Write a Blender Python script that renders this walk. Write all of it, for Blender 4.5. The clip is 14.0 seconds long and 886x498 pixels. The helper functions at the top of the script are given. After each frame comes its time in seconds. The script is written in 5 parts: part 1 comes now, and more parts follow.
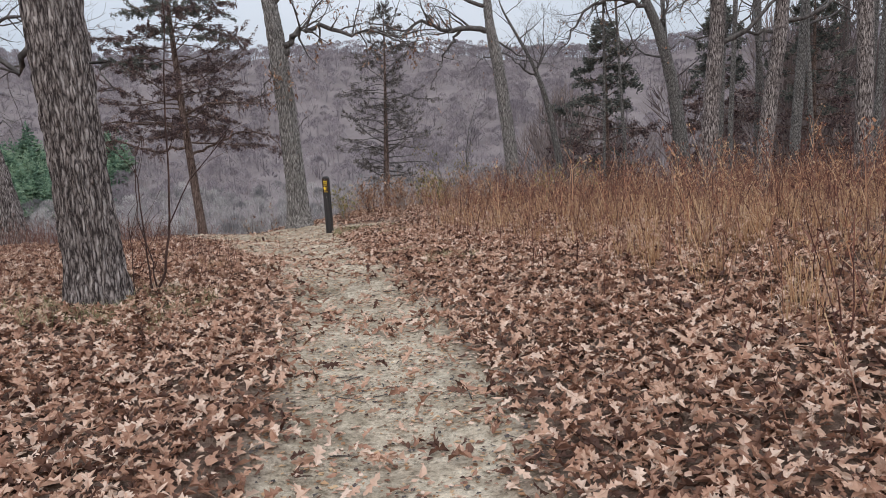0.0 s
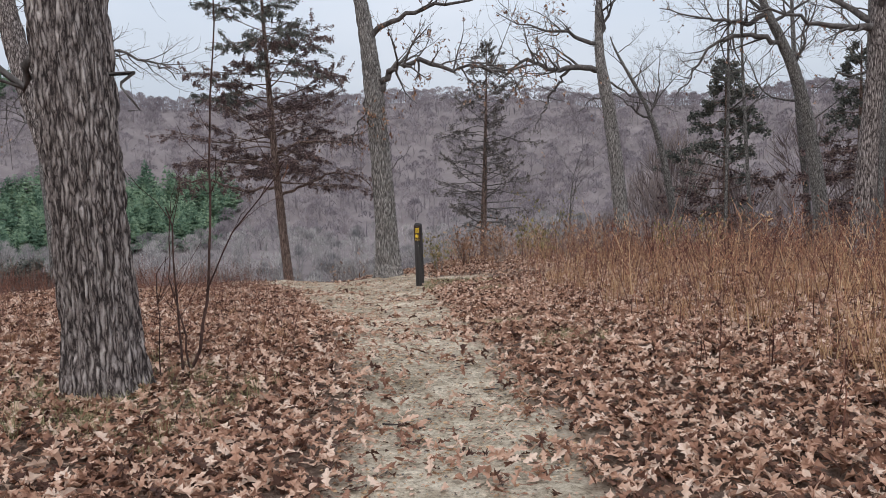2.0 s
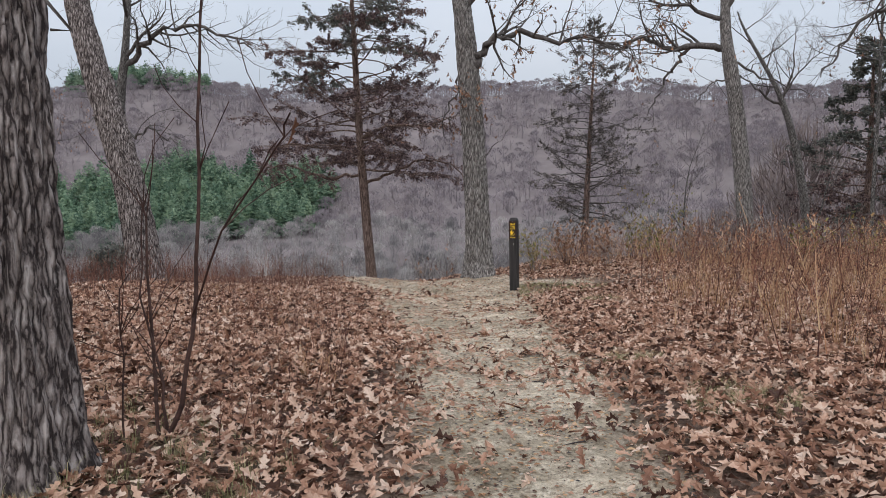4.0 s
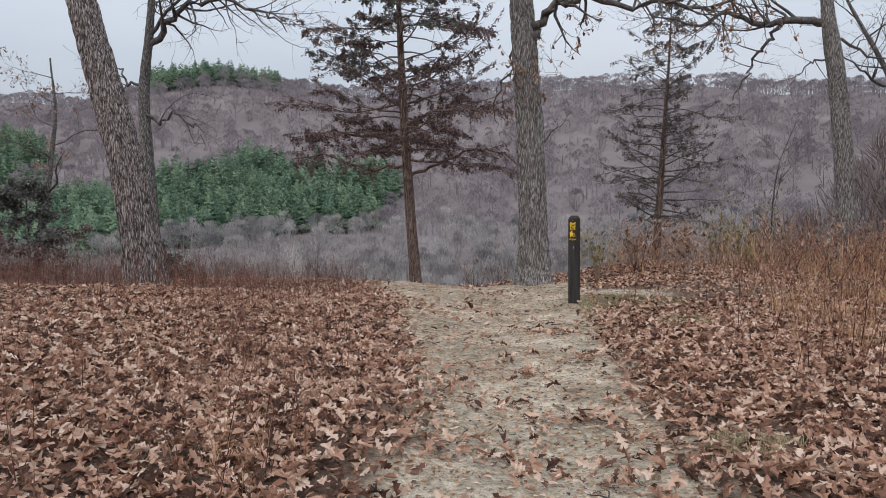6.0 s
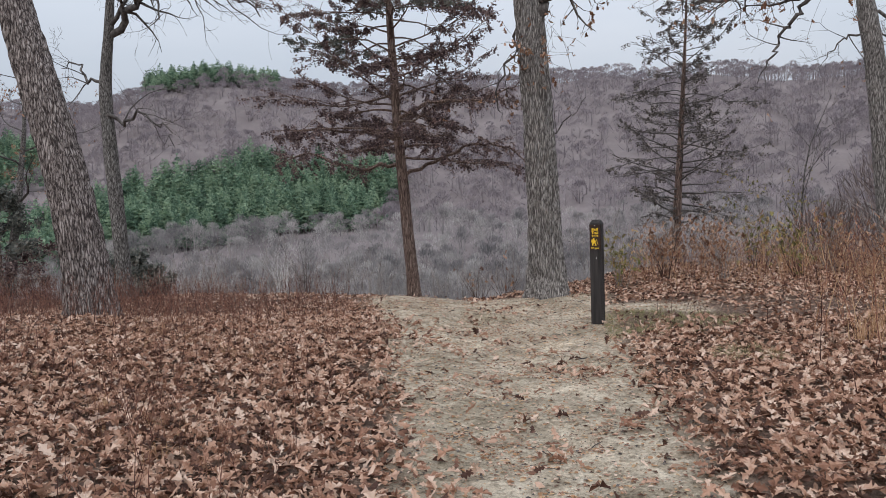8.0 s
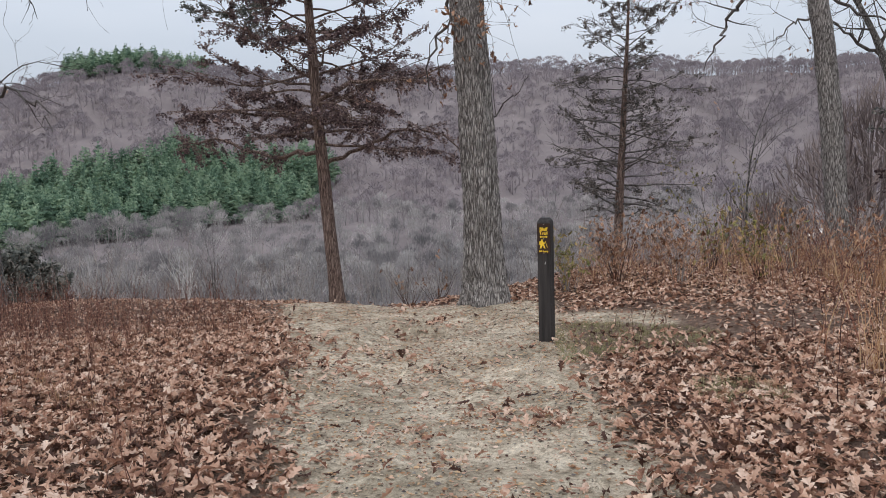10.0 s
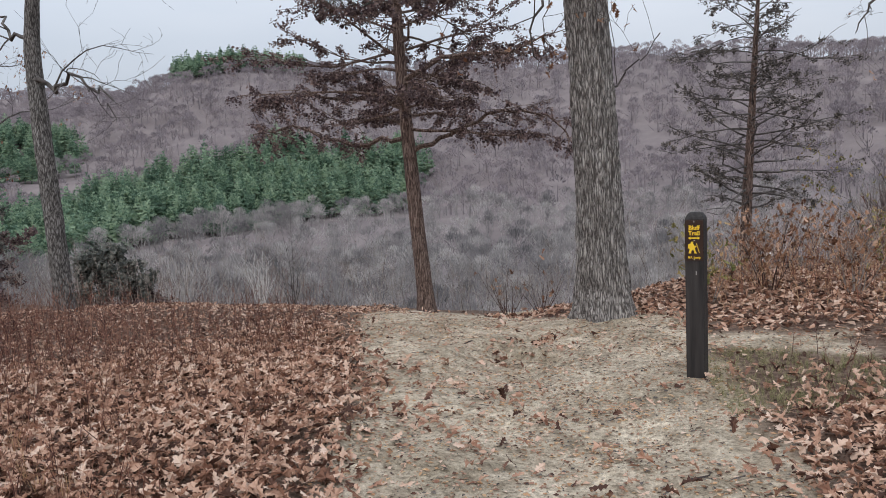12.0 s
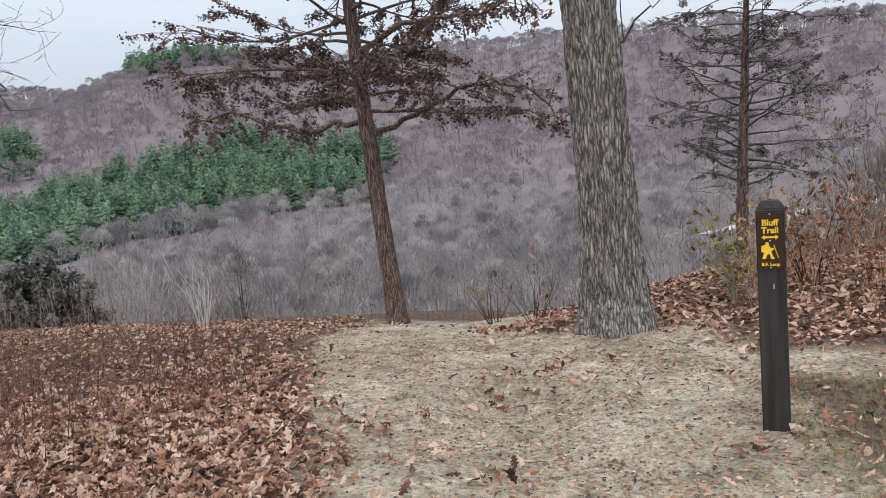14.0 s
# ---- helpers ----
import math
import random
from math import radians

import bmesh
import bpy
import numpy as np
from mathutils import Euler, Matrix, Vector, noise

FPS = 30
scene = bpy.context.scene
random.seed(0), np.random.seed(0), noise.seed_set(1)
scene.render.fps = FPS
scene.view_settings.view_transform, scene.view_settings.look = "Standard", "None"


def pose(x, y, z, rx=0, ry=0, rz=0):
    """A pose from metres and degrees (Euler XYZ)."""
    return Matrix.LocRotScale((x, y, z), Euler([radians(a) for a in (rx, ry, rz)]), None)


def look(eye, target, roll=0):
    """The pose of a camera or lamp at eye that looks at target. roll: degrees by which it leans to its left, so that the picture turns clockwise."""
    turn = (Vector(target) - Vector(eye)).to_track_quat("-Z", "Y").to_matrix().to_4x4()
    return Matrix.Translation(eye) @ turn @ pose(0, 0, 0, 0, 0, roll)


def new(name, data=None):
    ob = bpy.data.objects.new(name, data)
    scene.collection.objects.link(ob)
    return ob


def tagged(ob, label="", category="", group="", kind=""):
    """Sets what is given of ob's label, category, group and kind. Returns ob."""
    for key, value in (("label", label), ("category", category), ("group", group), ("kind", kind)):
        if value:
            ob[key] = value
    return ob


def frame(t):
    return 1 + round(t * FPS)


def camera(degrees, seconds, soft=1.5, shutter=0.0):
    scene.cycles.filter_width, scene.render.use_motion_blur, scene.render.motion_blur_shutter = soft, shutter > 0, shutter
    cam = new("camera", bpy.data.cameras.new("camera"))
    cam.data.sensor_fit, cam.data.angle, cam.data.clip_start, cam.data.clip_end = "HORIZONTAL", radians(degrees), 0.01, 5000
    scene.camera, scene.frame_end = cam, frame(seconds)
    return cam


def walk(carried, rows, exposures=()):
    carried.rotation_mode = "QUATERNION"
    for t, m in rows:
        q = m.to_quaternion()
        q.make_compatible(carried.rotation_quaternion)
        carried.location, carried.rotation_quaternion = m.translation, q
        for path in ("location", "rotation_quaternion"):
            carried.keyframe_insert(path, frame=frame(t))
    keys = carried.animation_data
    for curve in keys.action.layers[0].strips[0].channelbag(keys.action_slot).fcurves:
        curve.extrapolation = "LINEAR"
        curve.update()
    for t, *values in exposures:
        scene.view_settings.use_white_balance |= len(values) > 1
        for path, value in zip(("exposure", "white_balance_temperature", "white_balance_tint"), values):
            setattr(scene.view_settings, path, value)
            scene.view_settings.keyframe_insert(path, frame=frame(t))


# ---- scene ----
cam = camera(61.1, 14.0, soft=0.9)

PATH = [
    (0, (1.224, -0.241, 1.839), (1.13, 1.738, 1.565), -3.6),
    (0.5, (1.24, 0.286, 1.846), (1.504, 2.254, 1.601), -2.6),
    (1, (1.113, 0.739, 1.883), (1.3, 2.725, 1.75), -2.2),
    (1.5, (1.041, 1.283, 1.865), (0.815, 3.265, 1.723), -2.8),
    (2, (0.899, 1.771, 1.864), (0.565, 3.738, 1.719), -2.2),
    (2.5, (0.8, 2.28, 1.83), (0.416, 4.236, 1.674), -0.0),
    (3, (0.653, 2.799, 1.859), (0.172, 4.734, 1.703), -0.9),
    (3.2, (0.607, 2.986, 1.874), (0.1, 4.914, 1.711), -0.8),
    (5.3, (0.207, 5.384, 1.698), (-0.431, 7.274, 1.556), -2.3),
    (5.5, (0.168, 5.574, 1.71), (-0.463, 7.459, 1.498), -2.3),
    (6, (0.087, 6.11, 1.737), (-0.652, 7.961, 1.572), -0.7),
    (6.5, (-0.055, 6.56, 1.754), (-0.802, 8.414, 1.669), -0.8),
    (7, (-0.175, 7.067, 1.746), (-0.922, 8.917, 1.605), -2.0),
    (7.2, (-0.255, 7.261, 1.77), (-0.999, 9.111, 1.609), -2.3),
    (9.3, (-0.851, 8.807, 1.847), (-1.603, 10.651, 1.661), -1.6),
    (9.5, (-0.909, 9.003, 1.832), (-1.61, 10.868, 1.652), -1.5),
    (10, (-0.991, 9.477, 1.815), (-1.575, 11.379, 1.607), -1.9),
    (10.5, (-1.126, 9.974, 1.798), (-1.693, 11.88, 1.588), -1.5),
    (11, (-1.305, 10.39, 1.779), (-1.893, 12.283, 1.513), -1.2),
    (11.5, (-1.494, 10.85, 1.755), (-2.282, 12.675, 1.535), 0.3),
    (12, (-1.691, 11.205, 1.735), (-2.508, 13.018, 1.517), -2.8),
    (12.5, (-1.885, 11.633, 1.711), (-2.828, 13.376, 1.448), -2.6),
    (13, (-2.082, 11.999, 1.712), (-3.037, 13.733, 1.424), -4.2),
    (13.5, (-2.244, 12.467, 1.695), (-3.205, 14.198, 1.41), -5.1),
    (14, (-2.453, 12.88, 1.72), (-3.194, 14.72, 1.461), -5.2),
]
walk(cam, [(t, look(eye, target, roll)) for t, eye, target, roll in PATH], [(0, 0.1), (0.5, 0.36), (1, 0.3), (2, 0.08), (7.2, 0.0), (9.3, 0.06), (12.5, 0.1), (14, 0.27)])

# ---- world, sun ----
world = bpy.data.worlds.new("overcast_sky")
scene.world = world
world.use_nodes = True
wn, wl = world.node_tree.nodes, world.node_tree.links
wn.clear()
sky = wn.new("ShaderNodeTexSky")
sky.sky_type = "NISHITA"
sky.sun_disc = False
sky.sun_elevation, sky.sun_rotation = radians(38), radians(215)
sky.air_density, sky.dust_density, sky.ozone_density = 1.0, 6.0, 1.5
cloud = wn.new("ShaderNodeTexNoise")
cloud.inputs["Scale"].default_value, cloud.inputs["Detail"].default_value = 1.6, 5
cramp = wn.new("ShaderNodeValToRGB")
cramp.color_ramp.elements[0].position, cramp.color_ramp.elements[0].color = 0.3, (6.8, 7.8, 9.2, 1)
cramp.color_ramp.elements[1].position, cramp.color_ramp.elements[1].color = 0.75, (9.0, 9.6, 10.7, 1)
wmix = wn.new("ShaderNodeMixRGB")
wmix.inputs[0].default_value = 0.82
wtc = wn.new("ShaderNodeTexCoord")
wmap = wn.new("ShaderNodeMapping")
wmap.inputs["Scale"].default_value = (1, 1, 3.5)
wl.new(wtc.outputs["Generated"], wmap.inputs[0])
wl.new(wmap.outputs[0], cloud.inputs["Vector"])
wl.new(cloud.outputs[0], cramp.inputs[0])
wl.new(sky.outputs[0], wmix.inputs[1])
wl.new(cramp.outputs[0], wmix.inputs[2])
wbg = wn.new("ShaderNodeBackground")
wbg.inputs[1].default_value = 0.076
wout = wn.new("ShaderNodeOutputWorld")
# an overcast vault is brighter overhead than at the horizon
wsep = wn.new("ShaderNodeSeparateXYZ")
wl.new(wtc.outputs["Generated"], wsep.inputs[0])
wgr = wn.new("ShaderNodeMapRange")
wgr.inputs[1].default_value, wgr.inputs[2].default_value, wgr.inputs[3].default_value, wgr.inputs[4].default_value = 0.0, 1.0, 0.86, 2.5
wl.new(wsep.outputs[2], wgr.inputs[0])
wvm = wn.new("ShaderNodeVectorMath")
wvm.operation = "SCALE"
wl.new(wmix.outputs[0], wvm.inputs[0])
wl.new(wgr.outputs[0], wvm.inputs["Scale"])
wl.new(wvm.outputs[0], wbg.inputs[0])
wl.new(wbg.outputs[0], wout.inputs[0])

sun = new("sun", bpy.data.lights.new("sun", "SUN"))
sun.data.energy, sun.data.angle, sun.data.color = 1.0, radians(50), (1.0, 0.98, 0.96)
sun.matrix_world = look((20, -30, 40), (0, 0, 0))


# ---- materials ----
def material(name, stops, scale=8.0, rough=0.85, stretch=(1, 1, 1), bump=0.4, bump_scale=None, island=0.0, big=0.0, per_object=0.0, detail=6, through_light=0.0, tone=0.0):
    """Noise-driven colour between stops, grain bump, large stains, and variation by island or object."""
    m = bpy.data.materials.new(name)
    m.use_nodes = True
    n, l = m.node_tree.nodes, m.node_tree.links
    b = n["Principled BSDF"]
    b.inputs["Roughness"].default_value = rough
    b.inputs["Specular IOR Level"].default_value = 0.25
    tc = n.new("ShaderNodeTexCoord")
    mp = n.new("ShaderNodeMapping")
    mp.inputs["Scale"].default_value = stretch
    l.new(tc.outputs["Object"], mp.inputs[0])
    tex = n.new("ShaderNodeTexNoise")
    tex.inputs["Scale"].default_value, tex.inputs["Detail"].default_value = scale, detail
    l.new(mp.outputs[0], tex.inputs["Vector"])
    value = tex.outputs[0]

    def add(a, other, k, offset=-0.5):
        s = n.new("ShaderNodeMath")
        s.operation = "MULTIPLY_ADD"
        l.new(other, s.inputs[0])
        s.inputs[1].default_value, s.inputs[2].default_value = k, offset * k
        t = n.new("ShaderNodeMath")
        t.operation = "ADD"
        l.new(a, t.inputs[0])
        l.new(s.outputs[0], t.inputs[1])
        return t.outputs[0]

    if island:
        geo = n.new("ShaderNodeNewGeometry")
        value = add(value, geo.outputs["Random Per Island"], island)
    if tone:
        hue = n.new("ShaderNodeAttribute")
        hue.attribute_name = "tone"
        value = add(value, hue.outputs["Fac"], tone)
    if per_object:
        info = n.new("ShaderNodeObjectInfo")
        value = add(value, info.outputs["Random"], per_object)
    if big:
        tex2 = n.new("ShaderNodeTexNoise")
        tex2.inputs["Scale"].default_value, tex2.inputs["Detail"].default_value = scale * 0.09, 3
        l.new(mp.outputs[0], tex2.inputs["Vector"])
        value = add(value, tex2.outputs[0], big)
    ramp = n.new("ShaderNodeValToRGB")
    els = ramp.color_ramp.elements
    while len(els) < len(stops):
        els.new(0.5)
    for e, (p, c) in zip(els, stops):
        e.position, e.color = p, (*c, 1)
    l.new(value, ramp.inputs[0])
    l.new(ramp.outputs[0], b.inputs["Base Color"])
    if bump:
        bt = n.new("ShaderNodeTexNoise")
        bt.inputs["Scale"].default_value, bt.inputs["Detail"].default_value = bump_scale or scale * 2.5, 5
        l.new(mp.outputs[0], bt.inputs["Vector"])
        bp = n.new("ShaderNodeBump")
        bp.inputs["Strength"].default_value, bp.inputs["Distance"].default_value = bump, 0.02
        l.new(bt.outputs[0], bp.inputs["Height"])
        l.new(bp.outputs[0], b.inputs["Normal"])
    if through_light:
        tr = n.new("ShaderNodeBsdfTranslucent")
        l.new(ramp.outputs[0], tr.inputs[0])
        sh = n.new("ShaderNodeMixShader")
        sh.inputs[0].default_value = through_light
        l.new(b.outputs[0], sh.inputs[1])
        l.new(tr.outputs[0], sh.inputs[2])
        l.new(sh.outputs[0], n["Material Output"].inputs[0])
    return m


def bark_material(name, dark, mid, light, scale, stretch, bump=0.9):
    """Furrowed bark: stretched cells with dark cracks, lichen-grey ridges."""
    m = bpy.data.materials.new(name)
    m.use_nodes = True
    n, l = m.node_tree.nodes, m.node_tree.links
    b = n["Principled BSDF"]
    b.inputs["Roughness"].default_value = 0.92
    b.inputs["Specular IOR Level"].default_value = 0.15
    tc = n.new("ShaderNodeTexCoord")
    warp = n.new("ShaderNodeTexNoise")
    warp.inputs["Scale"].default_value, warp.inputs["Detail"].default_value = 13, 6
    l.new(tc.outputs["Object"], warp.inputs["Vector"])
    wm = n.new("ShaderNodeMixRGB")
    wm.blend_type = "LINEAR_LIGHT"
    wm.inputs[0].default_value = 0.02
    l.new(tc.outputs["Object"], wm.inputs[1])
    l.new(warp.outputs["Color"], wm.inputs[2])
    mp = n.new("ShaderNodeMapping")
    mp.inputs["Scale"].default_value = stretch
    l.new(wm.outputs[0], mp.inputs[0])
    vo = n.new("ShaderNodeTexVoronoi")
    vo.feature = "DISTANCE_TO_EDGE"
    vo.inputs["Scale"].default_value = scale
    l.new(mp.outputs[0], vo.inputs["Vector"])
    no = n.new("ShaderNodeTexNoise")
    no.inputs["Scale"].default_value, no.inputs["Detail"].default_value = scale * 1.1, 9
    no.inputs["Roughness"].default_value = 0.68
    l.new(mp.outputs[0], no.inputs["Vector"])
    ad = n.new("ShaderNodeMath")
    ad.operation = "MULTIPLY_ADD"
    ad.use_clamp = True
    l.new(vo.outputs["Distance"], ad.inputs[0])
    ad.inputs[1].default_value = 1.1
    l.new(no.outputs[0], ad.inputs[2])
    ramp = n.new("ShaderNodeValToRGB")
    els = ramp.color_ramp.elements
    els.new(0.5)
    for e, (p, c) in zip(els, ((0.5, dark), (0.66, mid), (0.95, light))):
        e.position, e.color = p, (*c, 1)
    l.new(ad.outputs[0], ramp.inputs[0])
    big = n.new("ShaderNodeTexNoise")
    big.inputs["Scale"].default_value, big.inputs["Detail"].default_value = 1.3, 3
    l.new(tc.outputs["Object"], big.inputs["Vector"])
    tint = n.new("ShaderNodeMixRGB")
    tint.blend_type = "MULTIPLY"
    tint.inputs[0].default_value = 0.5
    l.new(ramp.outputs[0], tint.inputs[1])
    l.new(big.outputs[0], tint.inputs[2])
    hs = n.new("ShaderNodeHueSaturation")
    hs.inputs["Saturation"].default_value, hs.inputs["Value"].default_value = 0.8, 1.35
    l.new(tint.outputs[0], hs.inputs["Color"])
    l.new(hs.outputs[0], b.inputs["Base Color"])
    bp = n.new("ShaderNodeBump")
    bp.inputs["Strength"].default_value, bp.inputs["Distance"].default_value = bump, 0.03
    l.new(ad.outputs[0], bp.inputs["Height"])
    l.new(bp.outputs[0], b.inputs["Normal"])
    return m


OAK_BARK = bark_material("oak_bark", (0.04, 0.029, 0.027), (0.20, 0.157, 0.14), (0.46, 0.39, 0.355), 11, (3.0, 3.0, 0.42))
LIP_BARK = bark_material("pale_oak_bark", (0.075, 0.064, 0.058), (0.22, 0.195, 0.177), (0.44, 0.40, 0.365), 12, (3.0, 3.0, 0.40))
GREY_BARK = bark_material("grey_bark", (0.05, 0.043, 0.04), (0.15, 0.135, 0.122), (0.29, 0.27, 0.25), 14, (2.6, 2.6, 0.55), 0.6)
CEDAR_BARK = bark_material("cedar_bark", (0.05, 0.03, 0.024), (0.17, 0.10, 0.075), (0.30, 0.21, 0.165), 16, (3, 3, 0.2), 0.6)
LIMB_BARK = material("dark_limb_bark", [(0.3, (0.045, 0.038, 0.036)), (0.55, (0.11, 0.097, 0.09)), (0.8, (0.22, 0.20, 0.185))], 16, stretch=(1, 1, 0.5), bump=0.6)
TWIG = material("dark_twig", [(0.3, (0.045, 0.036, 0.034)), (0.7, (0.12, 0.10, 0.09))], 6, island=0.5, bump=0)
PALE_TWIG = material("pale_twig", [(0.25, (0.13, 0.105, 0.092)), (0.75, (0.38, 0.33, 0.295))], 6, island=0.6, bump=0)
WHITE_TWIG = material("whitish_twig", [(0.25, (0.42, 0.40, 0.38)), (0.75, (0.68, 0.65, 0.62))], 6, island=0.5, bump=0)
SAPLING_BARK = material("red_sapling_bark", [(0.3, (0.03, 0.018, 0.016)), (0.7, (0.11, 0.06, 0.048))], 14, bump=0.2)
CEDAR_BROWN = material("browned_cedar_sprays", [(0.2, (0.07, 0.047, 0.05)), (0.55, (0.18, 0.125, 0.12)), (0.85, (0.32, 0.225, 0.2))], 3, island=0.7, bump=0, big=0.6, through_light=0.3)
CEDAR_GREY = material("greyed_cedar_sprays", [(0.2, (0.055, 0.048, 0.043)), (0.55, (0.13, 0.112, 0.098)), (0.85, (0.24, 0.20, 0.17))], 3, island=0.7, bump=0, big=0.6, through_light=0.3)
CEDAR_GREEN = material("dull_cedar_sprays", [(0.2, (0.075, 0.08, 0.072)), (0.55, (0.145, 0.15, 0.132)), (0.85, (0.24, 0.225, 0.19))], 3, island=0.7, bump=0, big=0.6, through_light=0.3)
# pine greens are paler than needles, with the haze of distance painted in
HAZED_PINE = material("haze_paled_pine_needles", [(0.2, (0.09, 0.15, 0.105)), (0.5, (0.20, 0.295, 0.20)), (0.8, (0.34, 0.43, 0.29))], 0.13, island=0.45, bump=0, detail=2, through_light=0.4, tone=0.5)
# hill and ridge crowns: bluish distance haze is mixed into these greys
HAZED_TWIG = material("haze_greyed_hill_crowns", [(0.15, (0.19, 0.163, 0.175)), (0.5, (0.285, 0.245, 0.257)), (0.85, (0.38, 0.328, 0.33))], 0.09, island=0.09, bump=0, big=0.5, detail=2, through_light=0.4, tone=0.45)
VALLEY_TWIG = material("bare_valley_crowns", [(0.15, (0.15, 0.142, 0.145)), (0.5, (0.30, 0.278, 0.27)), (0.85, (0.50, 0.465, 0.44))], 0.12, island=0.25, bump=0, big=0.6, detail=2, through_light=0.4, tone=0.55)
SLOPE_TWIG = material("dark_slope_crowns", [(0.2, (0.12, 0.09, 0.085)), (0.5, (0.20, 0.16, 0.15)), (0.8, (0.31, 0.25, 0.23))], 0.3, island=0.5, bump=0, detail=2, through_light=0.3, tone=0.5)
LITTER = material("fallen_oak_leaves", [(0.05, (0.075, 0.036, 0.025)), (0.28, (0.255, 0.128, 0.083)), (0.52, (0.45, 0.262, 0.178)), (0.8, (0.60, 0.40, 0.295)), (1.0, (0.70, 0.53, 0.42))], 9, rough=0.7, island=1.1, bump=0.35, bump_scale=60, through_light=0.2)
DRY_STEM = material("dry_forb_stems", [(0.05, (0.10, 0.045, 0.038)), (0.4, (0.29, 0.13, 0.09)), (0.7, (0.48, 0.25, 0.145)), (1.0, (0.66, 0.46, 0.28))], 0.5, island=1.2, bump=0, through_light=0.3)
DRY_GRASS = material("dry_grass_blades", [(0.1, (0.22, 0.115, 0.065)), (0.5, (0.46, 0.265, 0.145)), (0.9, (0.62, 0.43, 0.26))], 0.6, island=0.8, bump=0, through_light=0.3)
GREEN_GRASS = material("short_green_grass", [(0.1, (0.12, 0.125, 0.05)), (0.5, (0.26, 0.245, 0.12)), (0.9, (0.46, 0.39, 0.24))], 0.6, island=0.8, bump=0)
HANG_LEAF = material("withered_oak_leaves", [(0.2, (0.16, 0.075, 0.045)), (0.6, (0.33, 0.18, 0.11)), (0.9, (0.45, 0.29, 0.20))], 4, island=0.8, bump=0)
YELLOW_LEAF = material("yellowed_shrub_leaves", [(0.2, (0.13, 0.13, 0.04)), (0.6, (0.27, 0.23, 0.08)), (0.9, (0.36, 0.22, 0.10))], 4, island=0.8, bump=0)
PEBBLE = material("pale_pebbles", [(0.2, (0.17, 0.15, 0.125)), (0.8, (0.40, 0.36, 0.30))], 20, island=0.8, bump=0.2)
POST_WOOD = material("dark_stained_post", [(0.3, (0.018, 0.016, 0.016)), (0.7, (0.05, 0.044, 0.042))], 22, rough=0.7, stretch=(1, 1, 0.08), bump=0.5, bump_scale=70)
SIGN_BROWN = material("brown_sign_plate", [(0.3, (0.030, 0.015, 0.011)), (0.7, (0.045, 0.024, 0.017))], 8, rough=0.5, bump=0.05)
SIGN_YELLOW = material("yellow_lettering", [(0.3, (0.78, 0.50, 0.03)), (0.7, (0.86, 0.58, 0.05))], 20, rough=0.5, bump=0)
STALK = material("dark_red_stalks", [(0.1, (0.06, 0.026, 0.022)), (0.5, (0.15, 0.065, 0.05)), (0.9, (0.30, 0.16, 0.11))], 0.5, island=1.0, bump=0, through_light=0.2)
PALE_GRAVEL = material("pale_gravel", [(0.3, (0.42, 0.39, 0.36)), (0.7, (0.62, 0.58, 0.54))], 0.3, bump=0.1)
SCREW = material("zinc_screw", [(0.3, (0.35, 0.34, 0.33)), (0.7, (0.5, 0.49, 0.47))], 20, rough=0.4, bump=0)


# ---- mesh helpers ----
class Soup:
    """Gathers triangles of many pieces for one mesh."""

    def __init__(self):
        self.v, self.f, self.n = [], [], 0

    def add(self, v, f):
        self.v.append(np.asarray(v, dtype=np.float64))
        self.f.append(np.asarray(f, dtype=np.int64) + self.n)
        self.n += len(v)

    def mesh(self, name, mat, smooth=False):
        v = np.concatenate(self.v) if self.v else np.zeros((3, 3))
        f = np.concatenate(self.f) if self.f else np.array([[0, 1, 2]])
        return tri_mesh(name, v, f, mat, smooth)


def tri_mesh(name, v, f, mat, smooth=False):
    me = bpy.data.meshes.new(name)
    me.vertices.add(len(v))
    me.vertices.foreach_set("co", np.ascontiguousarray(v, dtype=np.float32).ravel())
    me.loops.add(len(f) * 3)
    me.loops.foreach_set("vertex_index", np.ascontiguousarray(f, dtype=np.int32).ravel())
    me.polygons.add(len(f))
    me.polygons.foreach_set("loop_start", np.arange(0, len(f) * 3, 3, dtype=np.int32))
    me.polygons.foreach_set("use_smooth", np.full(len(f), smooth, dtype=bool))
    me.update(calc_edges=True)
    me.materials.append(mat)
    return me


def tube(points, radii, sides=6, cap=False):
    """A tapered tube along points."""
    p = np.asarray(points, dtype=float)
    k = len(p)
    d = np.gradient(p, axis=0)
    d /= np.linalg.norm(d, axis=1)[:, None] + 1e-9
    ref = np.where(np.abs(d[:, 2:3]) > 0.9, np.array([[1.0, 0, 0]]), np.array([[0, 0, 1.0]]))
    ref[:] = ref[0]
    u = np.cross(d, ref)
    u /= np.linalg.norm(u, axis=1)[:, None] + 1e-9
    w = np.cross(d, u)
    a = np.arange(sides) * 2 * np.pi / sides
    r = np.asarray(radii, dtype=float)[:, None, None]
    v = (p[:, None, :] + r * (np.cos(a)[None, :, None] * u[:, None, :] + np.sin(a)[None, :, None] * w[:, None, :])).reshape(-1, 3)
    i = np.arange(k - 1)[:, None] * sides
    j = np.arange(sides)[None, :]
    j2 = (j + 1) % sides
    q = np.stack([i + j, i + j2, i + sides + j2, i + sides + j], -1).reshape(-1, 4)
    f = np.concatenate([q[:, [0, 1, 2]], q[:, [0, 2, 3]]])
    return v, f


def part(name, me, parent, label=""):
    ob = new(name, me)
    ob.parent = parent
    if label:
        tagged(ob, label)
    return ob


